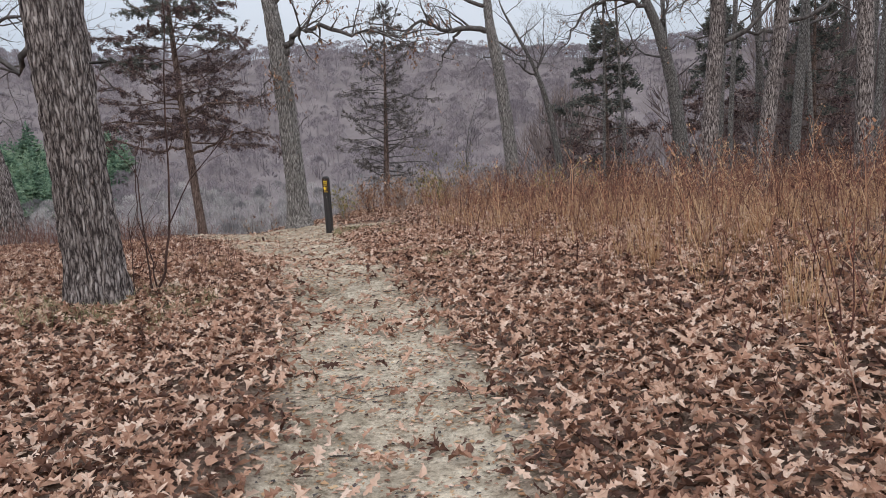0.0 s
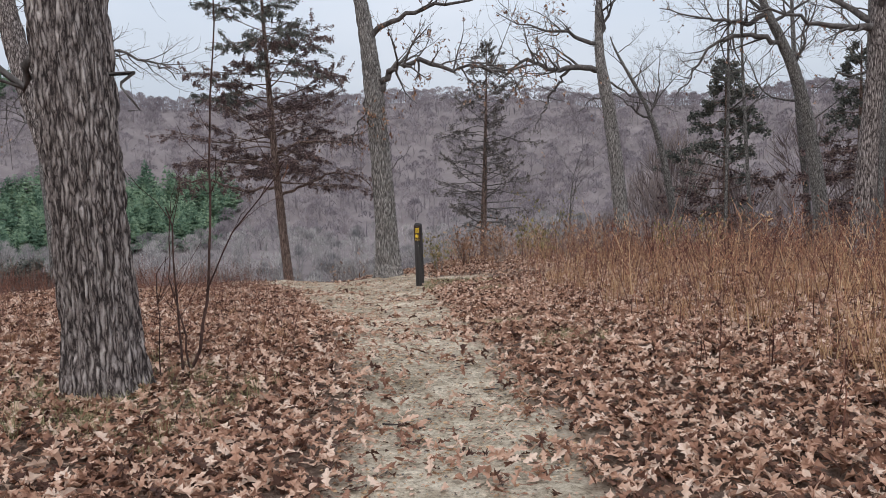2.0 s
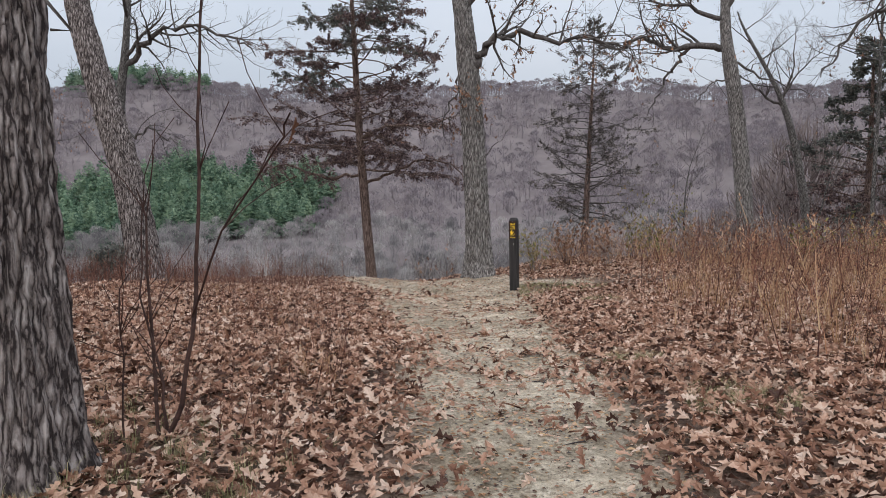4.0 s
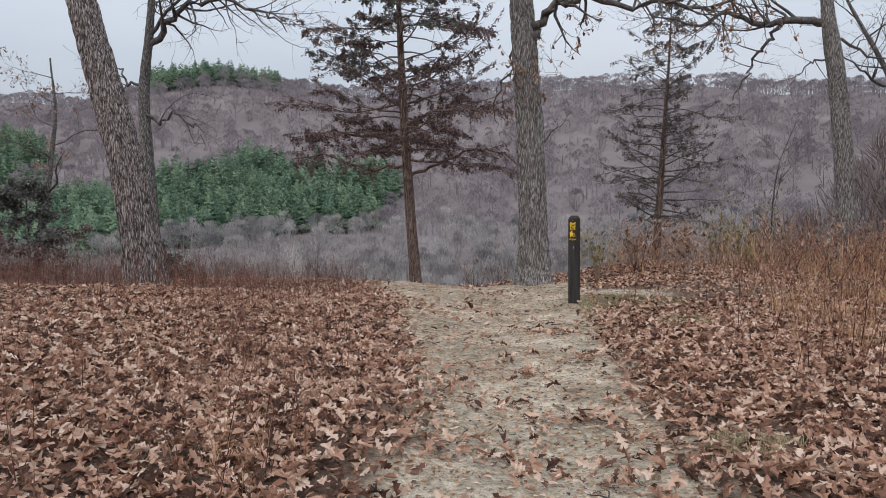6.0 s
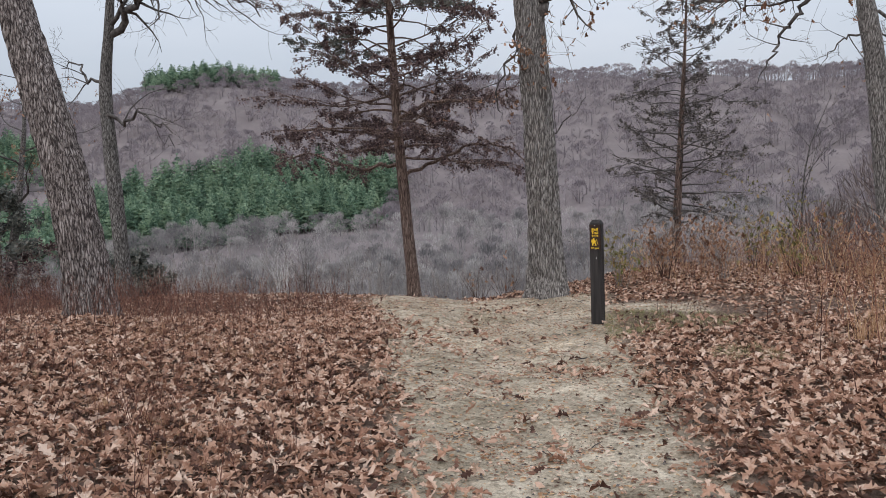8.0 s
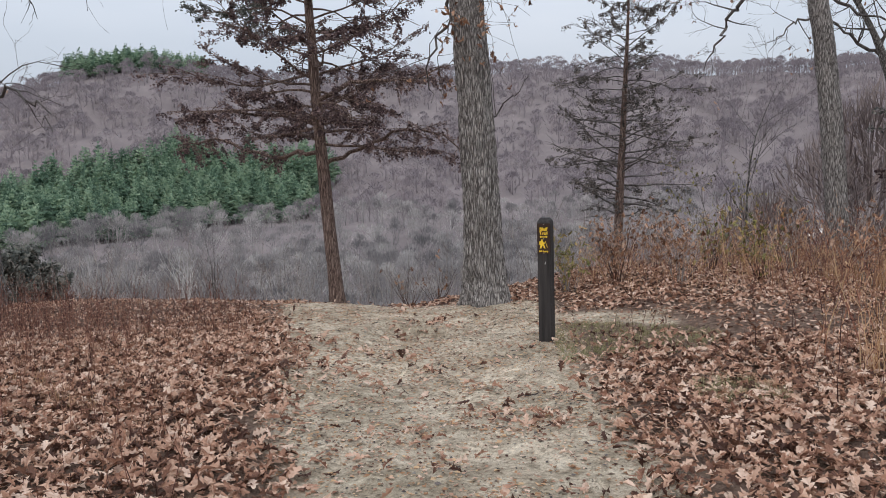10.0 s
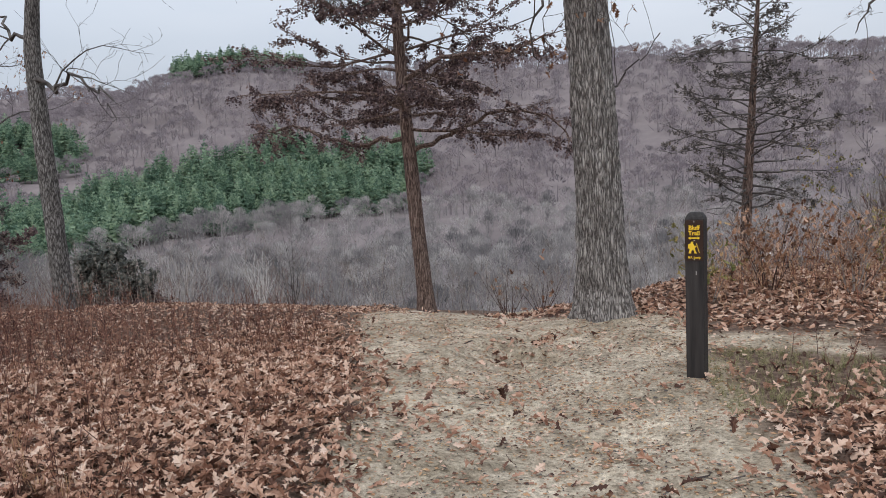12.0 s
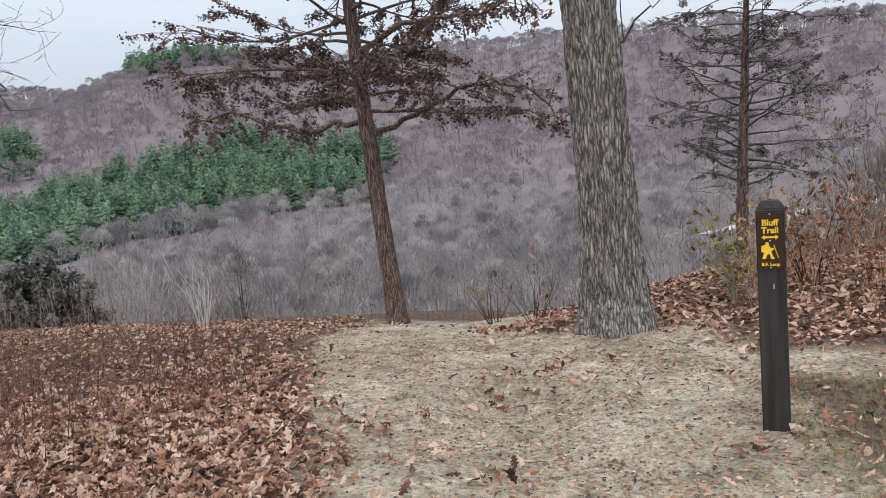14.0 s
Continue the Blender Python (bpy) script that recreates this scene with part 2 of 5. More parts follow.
def thing(name, at, label, category, group="", kind=""):
    ob = new(name)
    ob.empty_display_size = 0.2
    ob.location = at
    return tagged(ob, label, category, group, kind)


def smooth01(t):
    t = np.clip(t, 0, 1)
    return t * t * (3 - 2 * t)


# ---- ground ----
TRAIL_Y = [-6, 3, 4.5, 6.2, 7.8, 10.2, 12.8, 14.3, 15.8, 17, 18, 19.7, 21, 23]
TRAIL_L = [0.7, 0.13, -0.18, -0.5, -1.0, -1.87, -2.95, -3.9, -4.6, -5.3, -5.9, -6.8, -7.2, -7.8]
TRAIL_R = [1.9, 1.47, 1.3, 0.9, 0.46, -0.1, -0.78, -1.14, -1.55, -1.85, -2.1, -2.5, -3.0, -5.4]
FALL_Y = [-60, -6, 6, 8, 9.5, 11, 12.5, 14, 16, 18, 20, 60]
FALL_Z = [0.9, 0.46, 0.44, 0.43, 0.36, 0.24, 0.13, 0.06, -0.06, -0.17, -0.22, -1.3]
LIP_X = [-200, -40, -13, -10, -7.6, -6.3, -5, -4, -3, -2, 0, 10, 20, 40, 200]
LIP_Y = [30, 20, 19.5, 19.6, 19.2, 19.4, 19.8, 20.4, 21.6, 23.6, 25, 27, 33, 42, 80]


def wave(x, y, s, seed=0.0):
    """Cheap smooth variation between about -1 and 1."""
    return (np.sin(x * 1.31 / s + 1.7 + seed) * np.cos(y * 1.17 / s - 0.6 + seed * 2) + 0.6 * np.sin((x * 0.83 + y * 1.9) / s * 1.6 + seed * 3)
            + 0.4 * np.cos((2.3 * x - 1.4 * y) / s * 1.9 + seed)) / 1.6


def grain(x, y, s, seed=0.0):
    """Smooth random lumps of size s, between -1 and 1."""
    ix, iy = np.floor(x / s), np.floor(y / s)
    u, v = x / s - ix, y / s - iy
    u, v = u * u * (3 - 2 * u), v * v * (3 - 2 * v)

    def corner(i, j):
        q = np.sin((ix + i) * 127.1 + (iy + j) * 311.7 + seed * 74.7) * 43758.5453
        return q - np.floor(q)

    a = corner(0, 0) * (1 - u) + corner(1, 0) * u
    b = corner(0, 1) * (1 - u) + corner(1, 1) * u
    return 2 * (a * (1 - v) + b * v) - 1


def trail_depth(x, y):
    """Metres inside the bare trail; negative outside."""
    main = np.minimum(x - np.interp(y, TRAIL_Y, TRAIL_L), np.interp(y, TRAIL_Y, TRAIL_R) - x)
    main = np.minimum(main, 20.3 + 3.5 * smooth01((-4.5 - x) / 0.7) - y)
    branch = np.minimum(np.minimum(y - 18.4 + 0.05 * (x + 2), 19.25 + 0.05 * (x + 2) - y), np.minimum(x + 5.5, -1.0 - x))
    apron = 1.5 - np.hypot((x + 4.2) / 1.25, (y - 18.9) / 0.9)
    return np.maximum(np.maximum(main, branch), apron)


def bare(x, y):
    d = trail_depth(x, y) + 0.10 * wave(x, y, 0.45) + 0.06 * wave(x, y, 0.16, 2)
    return smooth01((d + 0.12) / 0.34)


def far_height(x, y):
    dx, dy = x + 2, y - 14
    dist = np.hypot(dx, dy)
    az = np.degrees(np.arctan2(-dx, dy))
    top = np.interp(az, [-90, -40, -20, -8, 0, 10, 22, 29, 33.5, 42.2, 44.6, 49, 60, 90], [78, 80, 82, 87, 96, 105, 101, 97, 110, 110, 92, 66, 55, 55])
    back = np.interp(az, [-90, -40, 0, 30, 43, 50, 60, 90], [60, 70, 70, 80, 128, 138, 132, 120])
    mid = np.interp(az, [-60, -10, 20, 40, 70], [-22, -26, -24, -25, -28])
    t = dist + 18 * wave(x, y, 90) + 8 * wave(x, y, 31, 1)
    h = np.where(t < 300, -38 + 0 * t, 0)
    h = np.where((t >= 300) & (t < 400), -38 + (mid + 38) * smooth01((t - 300) / 100), h)
    rise = smooth01((t - 400) / 420)
    h = np.where((t >= 400) & (t < 820), mid + (top - mid) * (0.35 * (t - 400) / 420 + 0.65 * rise), h)
    h = np.where(t >= 820, top + (back - top) * smooth01((t - 900) / 450), h)
    return h + np.where(t > 330, 4 * wave(x, y, 60, 4) + 2 * wave(x, y, 22, 5), 0)


def height(x, y):
    x, y = np.asarray(x, dtype=float), np.asarray(y, dtype=float)
    mid = (np.interp(y, TRAIL_Y, TRAIL_L) + np.interp(y, TRAIL_Y, TRAIL_R)) / 2
    near = np.interp(y, FALL_Y, FALL_Z) + 0.07 * np.clip(x - mid - 0.6, 0, 4) - 0.01 * np.clip(x - mid - 5, 0, 8) + 0.035 * np.clip(x - 13, 0, 30)
    near = near + 0.062 * np.clip(mid - x - 0.5, 0, 5) - 0.04 * np.clip(mid - x - 6, 0, 8)
    near = near - 0.11 * np.clip(mid - x - 1.5, 0, 3.5) * smooth01((y - 14) / 4.5)
    near = near + 0.035 * wave(x, y, 1.9) + 0.02 * wave(x, y, 0.55, 1)
    b = bare(x, y)
    rut = 0.03 * np.exp(-(((x - mid) / np.maximum(0.3, 0.35)) ** 2))
    near = near - b * (0.015 + rut) + b * (0.020 * grain(x, y, 0.42, 1) + 0.013 * grain(x + 0.3 * y, y, 0.19, 2) + 0.008 * grain(x, y, 0.1, 3)) + (1 - b) * 0.02 * grain(x, y, 0.5, 4)
    # eroded step beside the oak's roots
    near = near - 0.10 * smooth01((x + 4.9) / 0.5) * smooth01((-3.3 - x) / 0.6) * smooth01((18.55 - 0.25 * (x + 4) - y) / 0.16) * smooth01((y - 16.6) / 1.2)
    near = near + 0.10 * np.exp(-(((x + 3.6) ** 2 + (y - 20.07) ** 2) / 0.8))
    d = np.maximum(y - np.interp(x, LIP_X, LIP_Y), 0)
    drop = np.where(d < 1.5, 0.06 * d * d, np.where(d < 10, 0.135 + 0.18 * (d - 1.5), 1.665 + 0.44 * (d - 10)))
    near = near - drop
    far = far_height(x, y)
    k = smooth01((d - 40) / 60)
    return near * (1 - k) + np.maximum(far, -60) * k


def with_fine(lo, hi, f0, f1, step, n):
    """Even fine steps near the trail, widening ones out to the horizon."""
    out = step * 9 * np.sinh(np.linspace(0, np.arcsinh((hi - f1) / (step * 9)), n)[1:])
    back = step * 9 * np.sinh(np.linspace(0, np.arcsinh((f0 - lo) / (step * 9)), n)[1:])
    return np.concatenate([f0 - back[::-1], np.arange(f0, f1, step), f1 + out])


gx, gy = with_fine(-1900, 1700, -8.5, 2.5, 0.06, 95), with_fine(-500, 2300, 1.0, 22.5, 0.06, 105)
GX, GY = np.meshgrid(gx, gy)
GZ = height(GX, GY)
gv = np.stack([GX, GY, GZ], -1).reshape(-1, 3)
nx, ny = len(gx), len(gy)
gi = (np.arange(ny - 1)[:, None] * nx + np.arange(nx - 1)[None, :]).ravel()
gf = np.concatenate([np.stack([gi, gi + 1, gi + nx + 1], -1), np.stack([gi, gi + nx + 1, gi + nx], -1)])


def ground_material():
    m = bpy.data.materials.new("trail_dirt_and_leaf_soil")
    m.use_nodes = True
    n, l = m.node_tree.nodes, m.node_tree.links
    b = n["Principled BSDF"]
    b.inputs["Roughness"].default_value = 0.95
    b.inputs["Specular IOR Level"].default_value = 0.1
    tc = n.new("ShaderNodeTexCoord")

    def noise_ramp(scale, stops, detail=8):
        t = n.new("ShaderNodeTexNoise")
        t.inputs["Scale"].default_value, t.inputs["Detail"].default_value = scale, detail
        t.inputs["Roughness"].default_value = 0.65
        l.new(tc.outputs["Object"], t.inputs["Vector"])
        r = n.new("ShaderNodeValToRGB")
        while len(r.color_ramp.elements) < len(stops):
            r.color_ramp.elements.new(0.5)
        for e, (p, c) in zip(r.color_ramp.elements, stops):
            e.position, e.color = p, (*c, 1)
        l.new(t.outputs[0], r.inputs[0])
        return t, r

    t1, dirt = noise_ramp(7, [(0.3, (0.33, 0.278, 0.22)), (0.5, (0.565, 0.492, 0.405)), (0.7, (0.79, 0.715, 0.615))])
    t2, grey = noise_ramp(1.1, [(0.34, (0.72, 0.70, 0.65)), (0.5, (1.02, 1.0, 0.97)), (0.66, (1.22, 1.20, 1.17))], 4)
    t3, soil = noise_ramp(16, [(0.3, (0.06, 0.038, 0.029)), (0.5, (0.16, 0.106, 0.08)), (0.7, (0.31, 0.22, 0.17))])
    t4, wood = noise_ramp(0.05, [(0.3, (0.15, 0.125, 0.125)), (0.7, (0.23, 0.195, 0.19))])
    t5, fine = noise_ramp(90, [(0.3, (0.72, 0.70, 0.66)), (0.7, (1.1, 1.08, 1.04))], 4)
    t6, clod = noise_ramp(30, [(0.34, (0.48, 0.46, 0.43)), (0.48, (0.95, 0.95, 0.94)), (0.68, (1.2, 1.19, 1.17))], 6)
    mul0 = n.new("ShaderNodeMixRGB")
    mul0.blend_type, mul0.inputs[0].default_value = "MULTIPLY", 1.0
    l.new(clod.outputs[0], mul0.inputs[2])
    l.new(dirt.outputs[0], mul0.inputs[1])
    mul = n.new("ShaderNodeMixRGB")
    mul.blend_type, mul.inputs[0].default_value = "MULTIPLY", 1.0
    l.new(mul0.outputs[0], mul.inputs[1])
    l.new(grey.outputs[0], mul.inputs[2])
    mul2 = n.new("ShaderNodeMixRGB")
    mul2.blend_type, mul2.inputs[0].default_value = "MULTIPLY", 1.0
    l.new(mul.outputs[0], mul2.inputs[1])
    l.new(fine.outputs[0], mul2.inputs[2])
    at = n.new("ShaderNodeAttribute")
    at.attribute_name = "bare"
    mx = n.new("ShaderNodeMixRGB")
    l.new(at.outputs["Fac"], mx.inputs[0])
    l.new(soil.outputs[0], mx.inputs[1])
    l.new(mul2.outputs[0], mx.inputs[2])
    wd = n.new("ShaderNodeAttribute")
    wd.attribute_name = "wooded"
    mx2 = n.new("ShaderNodeMixRGB")
    l.new(wd.outputs["Fac"], mx2.inputs[0])
    l.new(mx.outputs[0], mx2.inputs[1])
    l.new(wood.outputs[0], mx2.inputs[2])
    l.new(mx2.outputs[0], b.inputs["Base Color"])
    hb = n.new("ShaderNodeMath")
    hb.operation = "ADD"
    l.new(t6.outputs[0], hb.inputs[0])
    l.new(t5.outputs[0], hb.inputs[1])
    bp = n.new("ShaderNodeBump")
    bp.inputs["Strength"].default_value, bp.inputs["Distance"].default_value = 0.9, 0.03
    l.new(hb.outputs[0], bp.inputs["Height"])
    l.new(bp.outputs[0], b.inputs["Normal"])
    return m


ground_me = tri_mesh("ground", gv, gf, ground_material(), True)
for key, val in (("bare", bare(GX, GY)), ("wooded", smooth01((np.hypot(GX + 2, GY - 14) - 30) / 30))):
    attr = ground_me.attributes.new(key, "FLOAT", "POINT")
    attr.data.foreach_set("value", np.ascontiguousarray(val.ravel(), dtype=np.float32))
ground = tagged(new("ground", ground_me), "bluff-top ground with a bare dirt trail, leaf soil and wooded valley beyond", "ground", kind="structure")


def ground_z(x, y):
    return float(height(np.array([x]), np.array([y]))[0])


# ---- trees ----
def rand_dir(rng, d, spread):
    v = Vector(d).normalized() + Vector([rng.gauss(0, spread) for _ in range(3)])
    return v.normalized()


def bough(wood, twigs, leaves, p0, d0, length, r0, rng, level, bend=0.0, wig=0.16, kids=6, leafy=0.0, sides=6, start=0.3, up=0.25):
    """One limb with its side limbs, down to the twigs."""
    seg = 7 if level > 1 else (5 if level == 1 else 3)
    p, d = Vector(p0), Vector(d0).normalized()
    pts, dirs, rad = [tuple(p)], [d.copy()], [r0]
    for i in range(seg):
        d = (d + Vector([rng.gauss(0, wig) for _ in range(3)]) + Vector((0, 0, bend / seg))).normalized()
        p = p + d * (length / seg)
        pts.append(tuple(p))
        dirs.append(d.copy())
        rad.append(max(r0 * (1 - 0.86 * (i + 1) / seg), 0.0025))
    (wood if level > 0 else twigs).add(*tube(pts, rad, sides if level > 1 else (4 if level == 1 else 3)))
    if leafy and level <= 1 and rng.random() < leafy:
        for _ in range(2):
            k = rng.randrange(1, seg + 1)
            hang_leaf(leaves, Vector(pts[k]), rng)
    if level <= 0:
        return
    for c in range(kids):
        t = start + (1 - start) * (c + rng.random()) / kids
        k = min(int(t * seg), seg - 1)
        q = Vector(pts[k]).lerp(Vector(pts[k + 1]), t * seg - k)
        side = dirs[k].cross(Vector([rng.gauss(0, 1) for _ in range(3)])).normalized()
        nd = (dirs[k] * rng.uniform(0.4, 0.9) + side * rng.uniform(0.6, 1.0) + Vector((0, 0, up * rng.random()))).normalized()
        bough(wood, twigs, leaves, q, nd, length * rng.uniform(0.32, 0.6) * (1.15 - 0.5 * t), max(rad[k] * rng.uniform(0.35, 0.6), 0.003), rng, level - 1,
              bend * 0.6, wig * 1.15, max(3, kids - 1), leafy, sides, 0.2, up)


LEAF_OUT = [(0, 0), (0.06, 0.1), (0.2, 0.2), (0.08, 0.31), (0.29, 0.46), (0.10, 0.56), (0.3, 0.74), (0.12, 0.81), (0.1, 0.95), (0, 1.0)]
LEAF_V = np.array(LEAF_OUT + [(-a, b) for a, b in LEAF_OUT[1:-1]])


def leaf_shape(curl):
    """A lobed oak leaf, one unit long, curled along its rib."""
    n = len(LEAF_OUT)
    x, y = LEAF_V[:, 0], LEAF_V[:, 1]
    z = curl * (1.2 * x * x - 0.5 * (y - 0.5) ** 2 + 0.14) + 0.06 * np.sin(9 * y + 5 * x) * curl
    v = np.stack([x, y - 0.5, z], -1)
    left = list(range(n, 2 * n - 2))
    f = []
    right = list(range(n))
    # a fan from the rib's middle on both sides
    v = np.concatenate([v, [[0, 0, 0.14 * curl - 0.02]]])
    c = len(v) - 1
    ring = right + left[::-1]
    for a, b in zip(ring, ring[1:] + ring[:1]):
        f.append((c, a, b))
    return v, np.array(f)


LEAF_FORMS = [leaf_shape(c) for c in (0.5, 1.2, -0.9, 1.9, -0.5)]


def hang_leaf(soup, at, rng, size=None):
    v, f = LEAF_FORMS[rng.randrange(5)]
    s = size or rng.uniform(0.07, 0.12)
    m = Euler((rng.uniform(1.9, 2.9), rng.uniform(-0.5, 0.5), rng.uniform(0, 6.28))).to_matrix()
    m = np.array(m)
    soup.add((v * s) @ m.T + np.array(at) + np.array([0, 0, -s * 0.4]), f)


def trunk_mesh(name, pts, radii, mat, sides=48, rings=120, flare=0.5, plate=0.1, cells=(9.0, 1.6), seed=0, lobes=5):
    """A trunk along a few points, with root flare and bark plates in relief."""
    pts = np.asarray(pts, dtype=float)
    ln = np.concatenate([[0], np.cumsum(np.linalg.norm(np.diff(pts, axis=0), axis=1))])
    t = np.linspace(0, ln[-1], rings)
    c = np.stack([np.interp(t, ln, pts[:, i]) for i in range(3)], -1)
    for i in range(2):
        k = max(1, rings // 12)
        ker = np.ones(2 * k + 1) / (2 * k + 1)
        c[:, i] = np.convolve(np.pad(c[:, i], k, mode="edge"), ker, "valid")
    r = np.interp(t, ln, radii)
    a = np.arange(sides) * 2 * np.pi / sides
    A, T = np.meshgrid(a, t)
    R = np.repeat(r[:, None], sides, 1)
    R = R * (1 + flare * np.exp(-T / (0.9 * radii[0] + 0.08)) * (0.75 + 0.5 * np.cos(lobes * A + seed) * 0.6) + 0.04 * np.sin(2 * A + T * 0.7 + seed))
    if plate:
        bark = np.zeros_like(R)
        for i in range(rings):
            for j in range(sides):
                q = Vector((math.cos(a[j]) * cells[0] * radii[0], math.sin(a[j]) * cells[0] * radii[0], t[i] * cells[1] + seed))
                q += 0.22 * noise.noise_vector(q * 0.9)
                d, _ = noise.voronoi(q)
                bark[i, j] = min(d[1] - d[0], 0.5) * 2 + 0.35 * noise.noise(q * 3.1)
        R = R + plate * radii[0] * (bark - 0.4)
    v = np.stack([c[:, None, 0] + R * np.cos(A), c[:, None, 1] + R * np.sin(A), np.repeat(c[:, 2:3], sides, 1)], -1).reshape(-1, 3)
    i = np.arange(rings - 1)[:, None] * sides
    j = np.arange(sides)[None, :]
    j2 = (j + 1) % sides
    q = np.stack([i + j, i + j2, i + sides + j2, i + sides + j], -1).reshape(-1, 4)
    f = np.concatenate([q[:, [0, 1, 2]], q[:, [0, 2, 3]]])
    return tri_mesh(name, v, f, mat, True)


def bare_tree(name, base, pts, radii, label, limbs=(), crown=(5, 0.5, 3.0), seed=1, bark=None, leafy=0.0, sides=40, rings=90, plate=0.08, cells=(9, 1.6), flare=0.45,
              twig=None, levels=2, kids=6, group="", limb_start=0.45):
    """A leafless tree: trunk through pts (from its base), chosen limbs, and a grown crown."""
    rng = random.Random(seed)
    bark, twig = bark or GREY_BARK, twig or TWIG
    x, y = base
    z = ground_z(x, y) - 0.06
    tree = thing(name, (x, y, z), label, "tree", group)
    part("trunk", trunk_mesh("trunk", [(0, 0, 0)] + list(pts), radii, bark, sides, rings, flare, plate, cells, seed), tree)
    twigs, leaves = Soup(), Soup()
    P = [(0, 0, 0)] + list(pts)
    ln = np.concatenate([[0], np.cumsum([math.dist(a, b) for a, b in zip(P, P[1:])])])

    def on_trunk(t):
        return Vector([float(np.interp(t * ln[-1], ln, [q[i] for q in P])) for i in range(3)]), float(np.interp(t * ln[-1], ln, radii))

    n, spread, length = crown
    for i in range(n):
        t = limb_start + (0.98 - limb_start) * (i + rng.random() * 0.8) / max(n, 1)
        p, r = on_trunk(t)
        a = i * 2.4 + rng.uniform(-0.5, 0.5)
        d = Vector((math.cos(a), math.sin(a), spread * rng.uniform(0.3, 1.2)))
        wood = Soup()
        bough(wood, twigs, leaves, p, d, length * rng.uniform(0.7, 1.15) * (1.2 - 0.5 * t), r * rng.uniform(0.35, 0.6), rng, levels, 0.35, 0.17, kids, leafy)
        part("limb", wood.mesh("limb", LIMB_BARK, True), tree)
    for start, way, r0, k in limbs:
        # a chosen limb: through its way points, with side limbs all along
        w = [Vector(start)] + [Vector(q) for q in way]
        pts2, rad2 = [], []
        for s in range(len(w) - 1):
            for u in range(4):
                q = w[s].lerp(w[s + 1], u / 4)
                jit = 0.02 if (s == 0 and u == 0) else 0.05
                pts2.append(tuple(q + Vector([rng.gauss(0, jit) for _ in range(3)])))
        pts2.append(tuple(w[-1]))
        m = len(pts2)
        rad2 = [max(r0 * (1 - 0.85 * i / (m - 1)), 0.006) for i in range(m)]
        wood = Soup()
        wood.add(*tube(pts2, rad2, 8))
        for c in range(k):
            i = rng.randrange(max(1, m // 5), m - 1)
            d = (Vector(pts2[i + 1]) - Vector(pts2[i])).normalized()
            side = d.cross(Vector([rng.gauss(0, 1) for _ in range(3)])).normalized()
            nd = d * 0.7 + side + Vector((0, 0, 0.25))
            bough(wood, twigs, leaves, pts2[i], nd, rng.uniform(0.7, 2.0), rad2[i] * 0.5, rng, 2 if c % 3 == 0 else 1, 0.15, 0.22, 5, leafy)
        part("limb", wood.mesh("limb", LIMB_BARK, True), tree)
    if twigs.n:
        tagged(part("twig_growth", twigs.mesh("twig_growth", twig), tree), kind="stuff")
    if leaves.n:
        tagged(part("withered_foliage", leaves.mesh("withered_foliage", HANG_LEAF), tree, "few withered brown leaves still clinging"), kind="stuff")
    return tree


def spray(soup, p, d, size, rng, n=7):
    """A feathery spray: narrow blades fanned about d."""
    d = Vector(d).normalized()
    s = d.cross(Vector((rng.gauss(0, 1), rng.gauss(0, 1), rng.gauss(0, 1)))).normalized()
    p = Vector(p)
    v, f = [], []
    for i in range(n + 3):
        q = p + d * (size * rng.uniform(-0.1, 1.0)) + s * (size * rng.gauss(0, 0.32)) + Vector((0, 0, -size * abs(rng.gauss(0, 0.3))))
        b = Vector((rng.gauss(0, 1), rng.gauss(0, 1), rng.gauss(0, 0.7))).normalized()
        w = b.cross(Vector((rng.gauss(0, 1), rng.gauss(0, 1), rng.gauss(0, 1)))).normalized() * size * rng.uniform(0.10, 0.17)
        b *= size * rng.uniform(0.15, 0.3)
        k = len(v)
        v += [tuple(q - b), tuple(q + w), tuple(q + b), tuple(q - w)]
        f += [(k, k + 1, k + 2), (k, k + 2, k + 3)]
    soup.add(v, f)


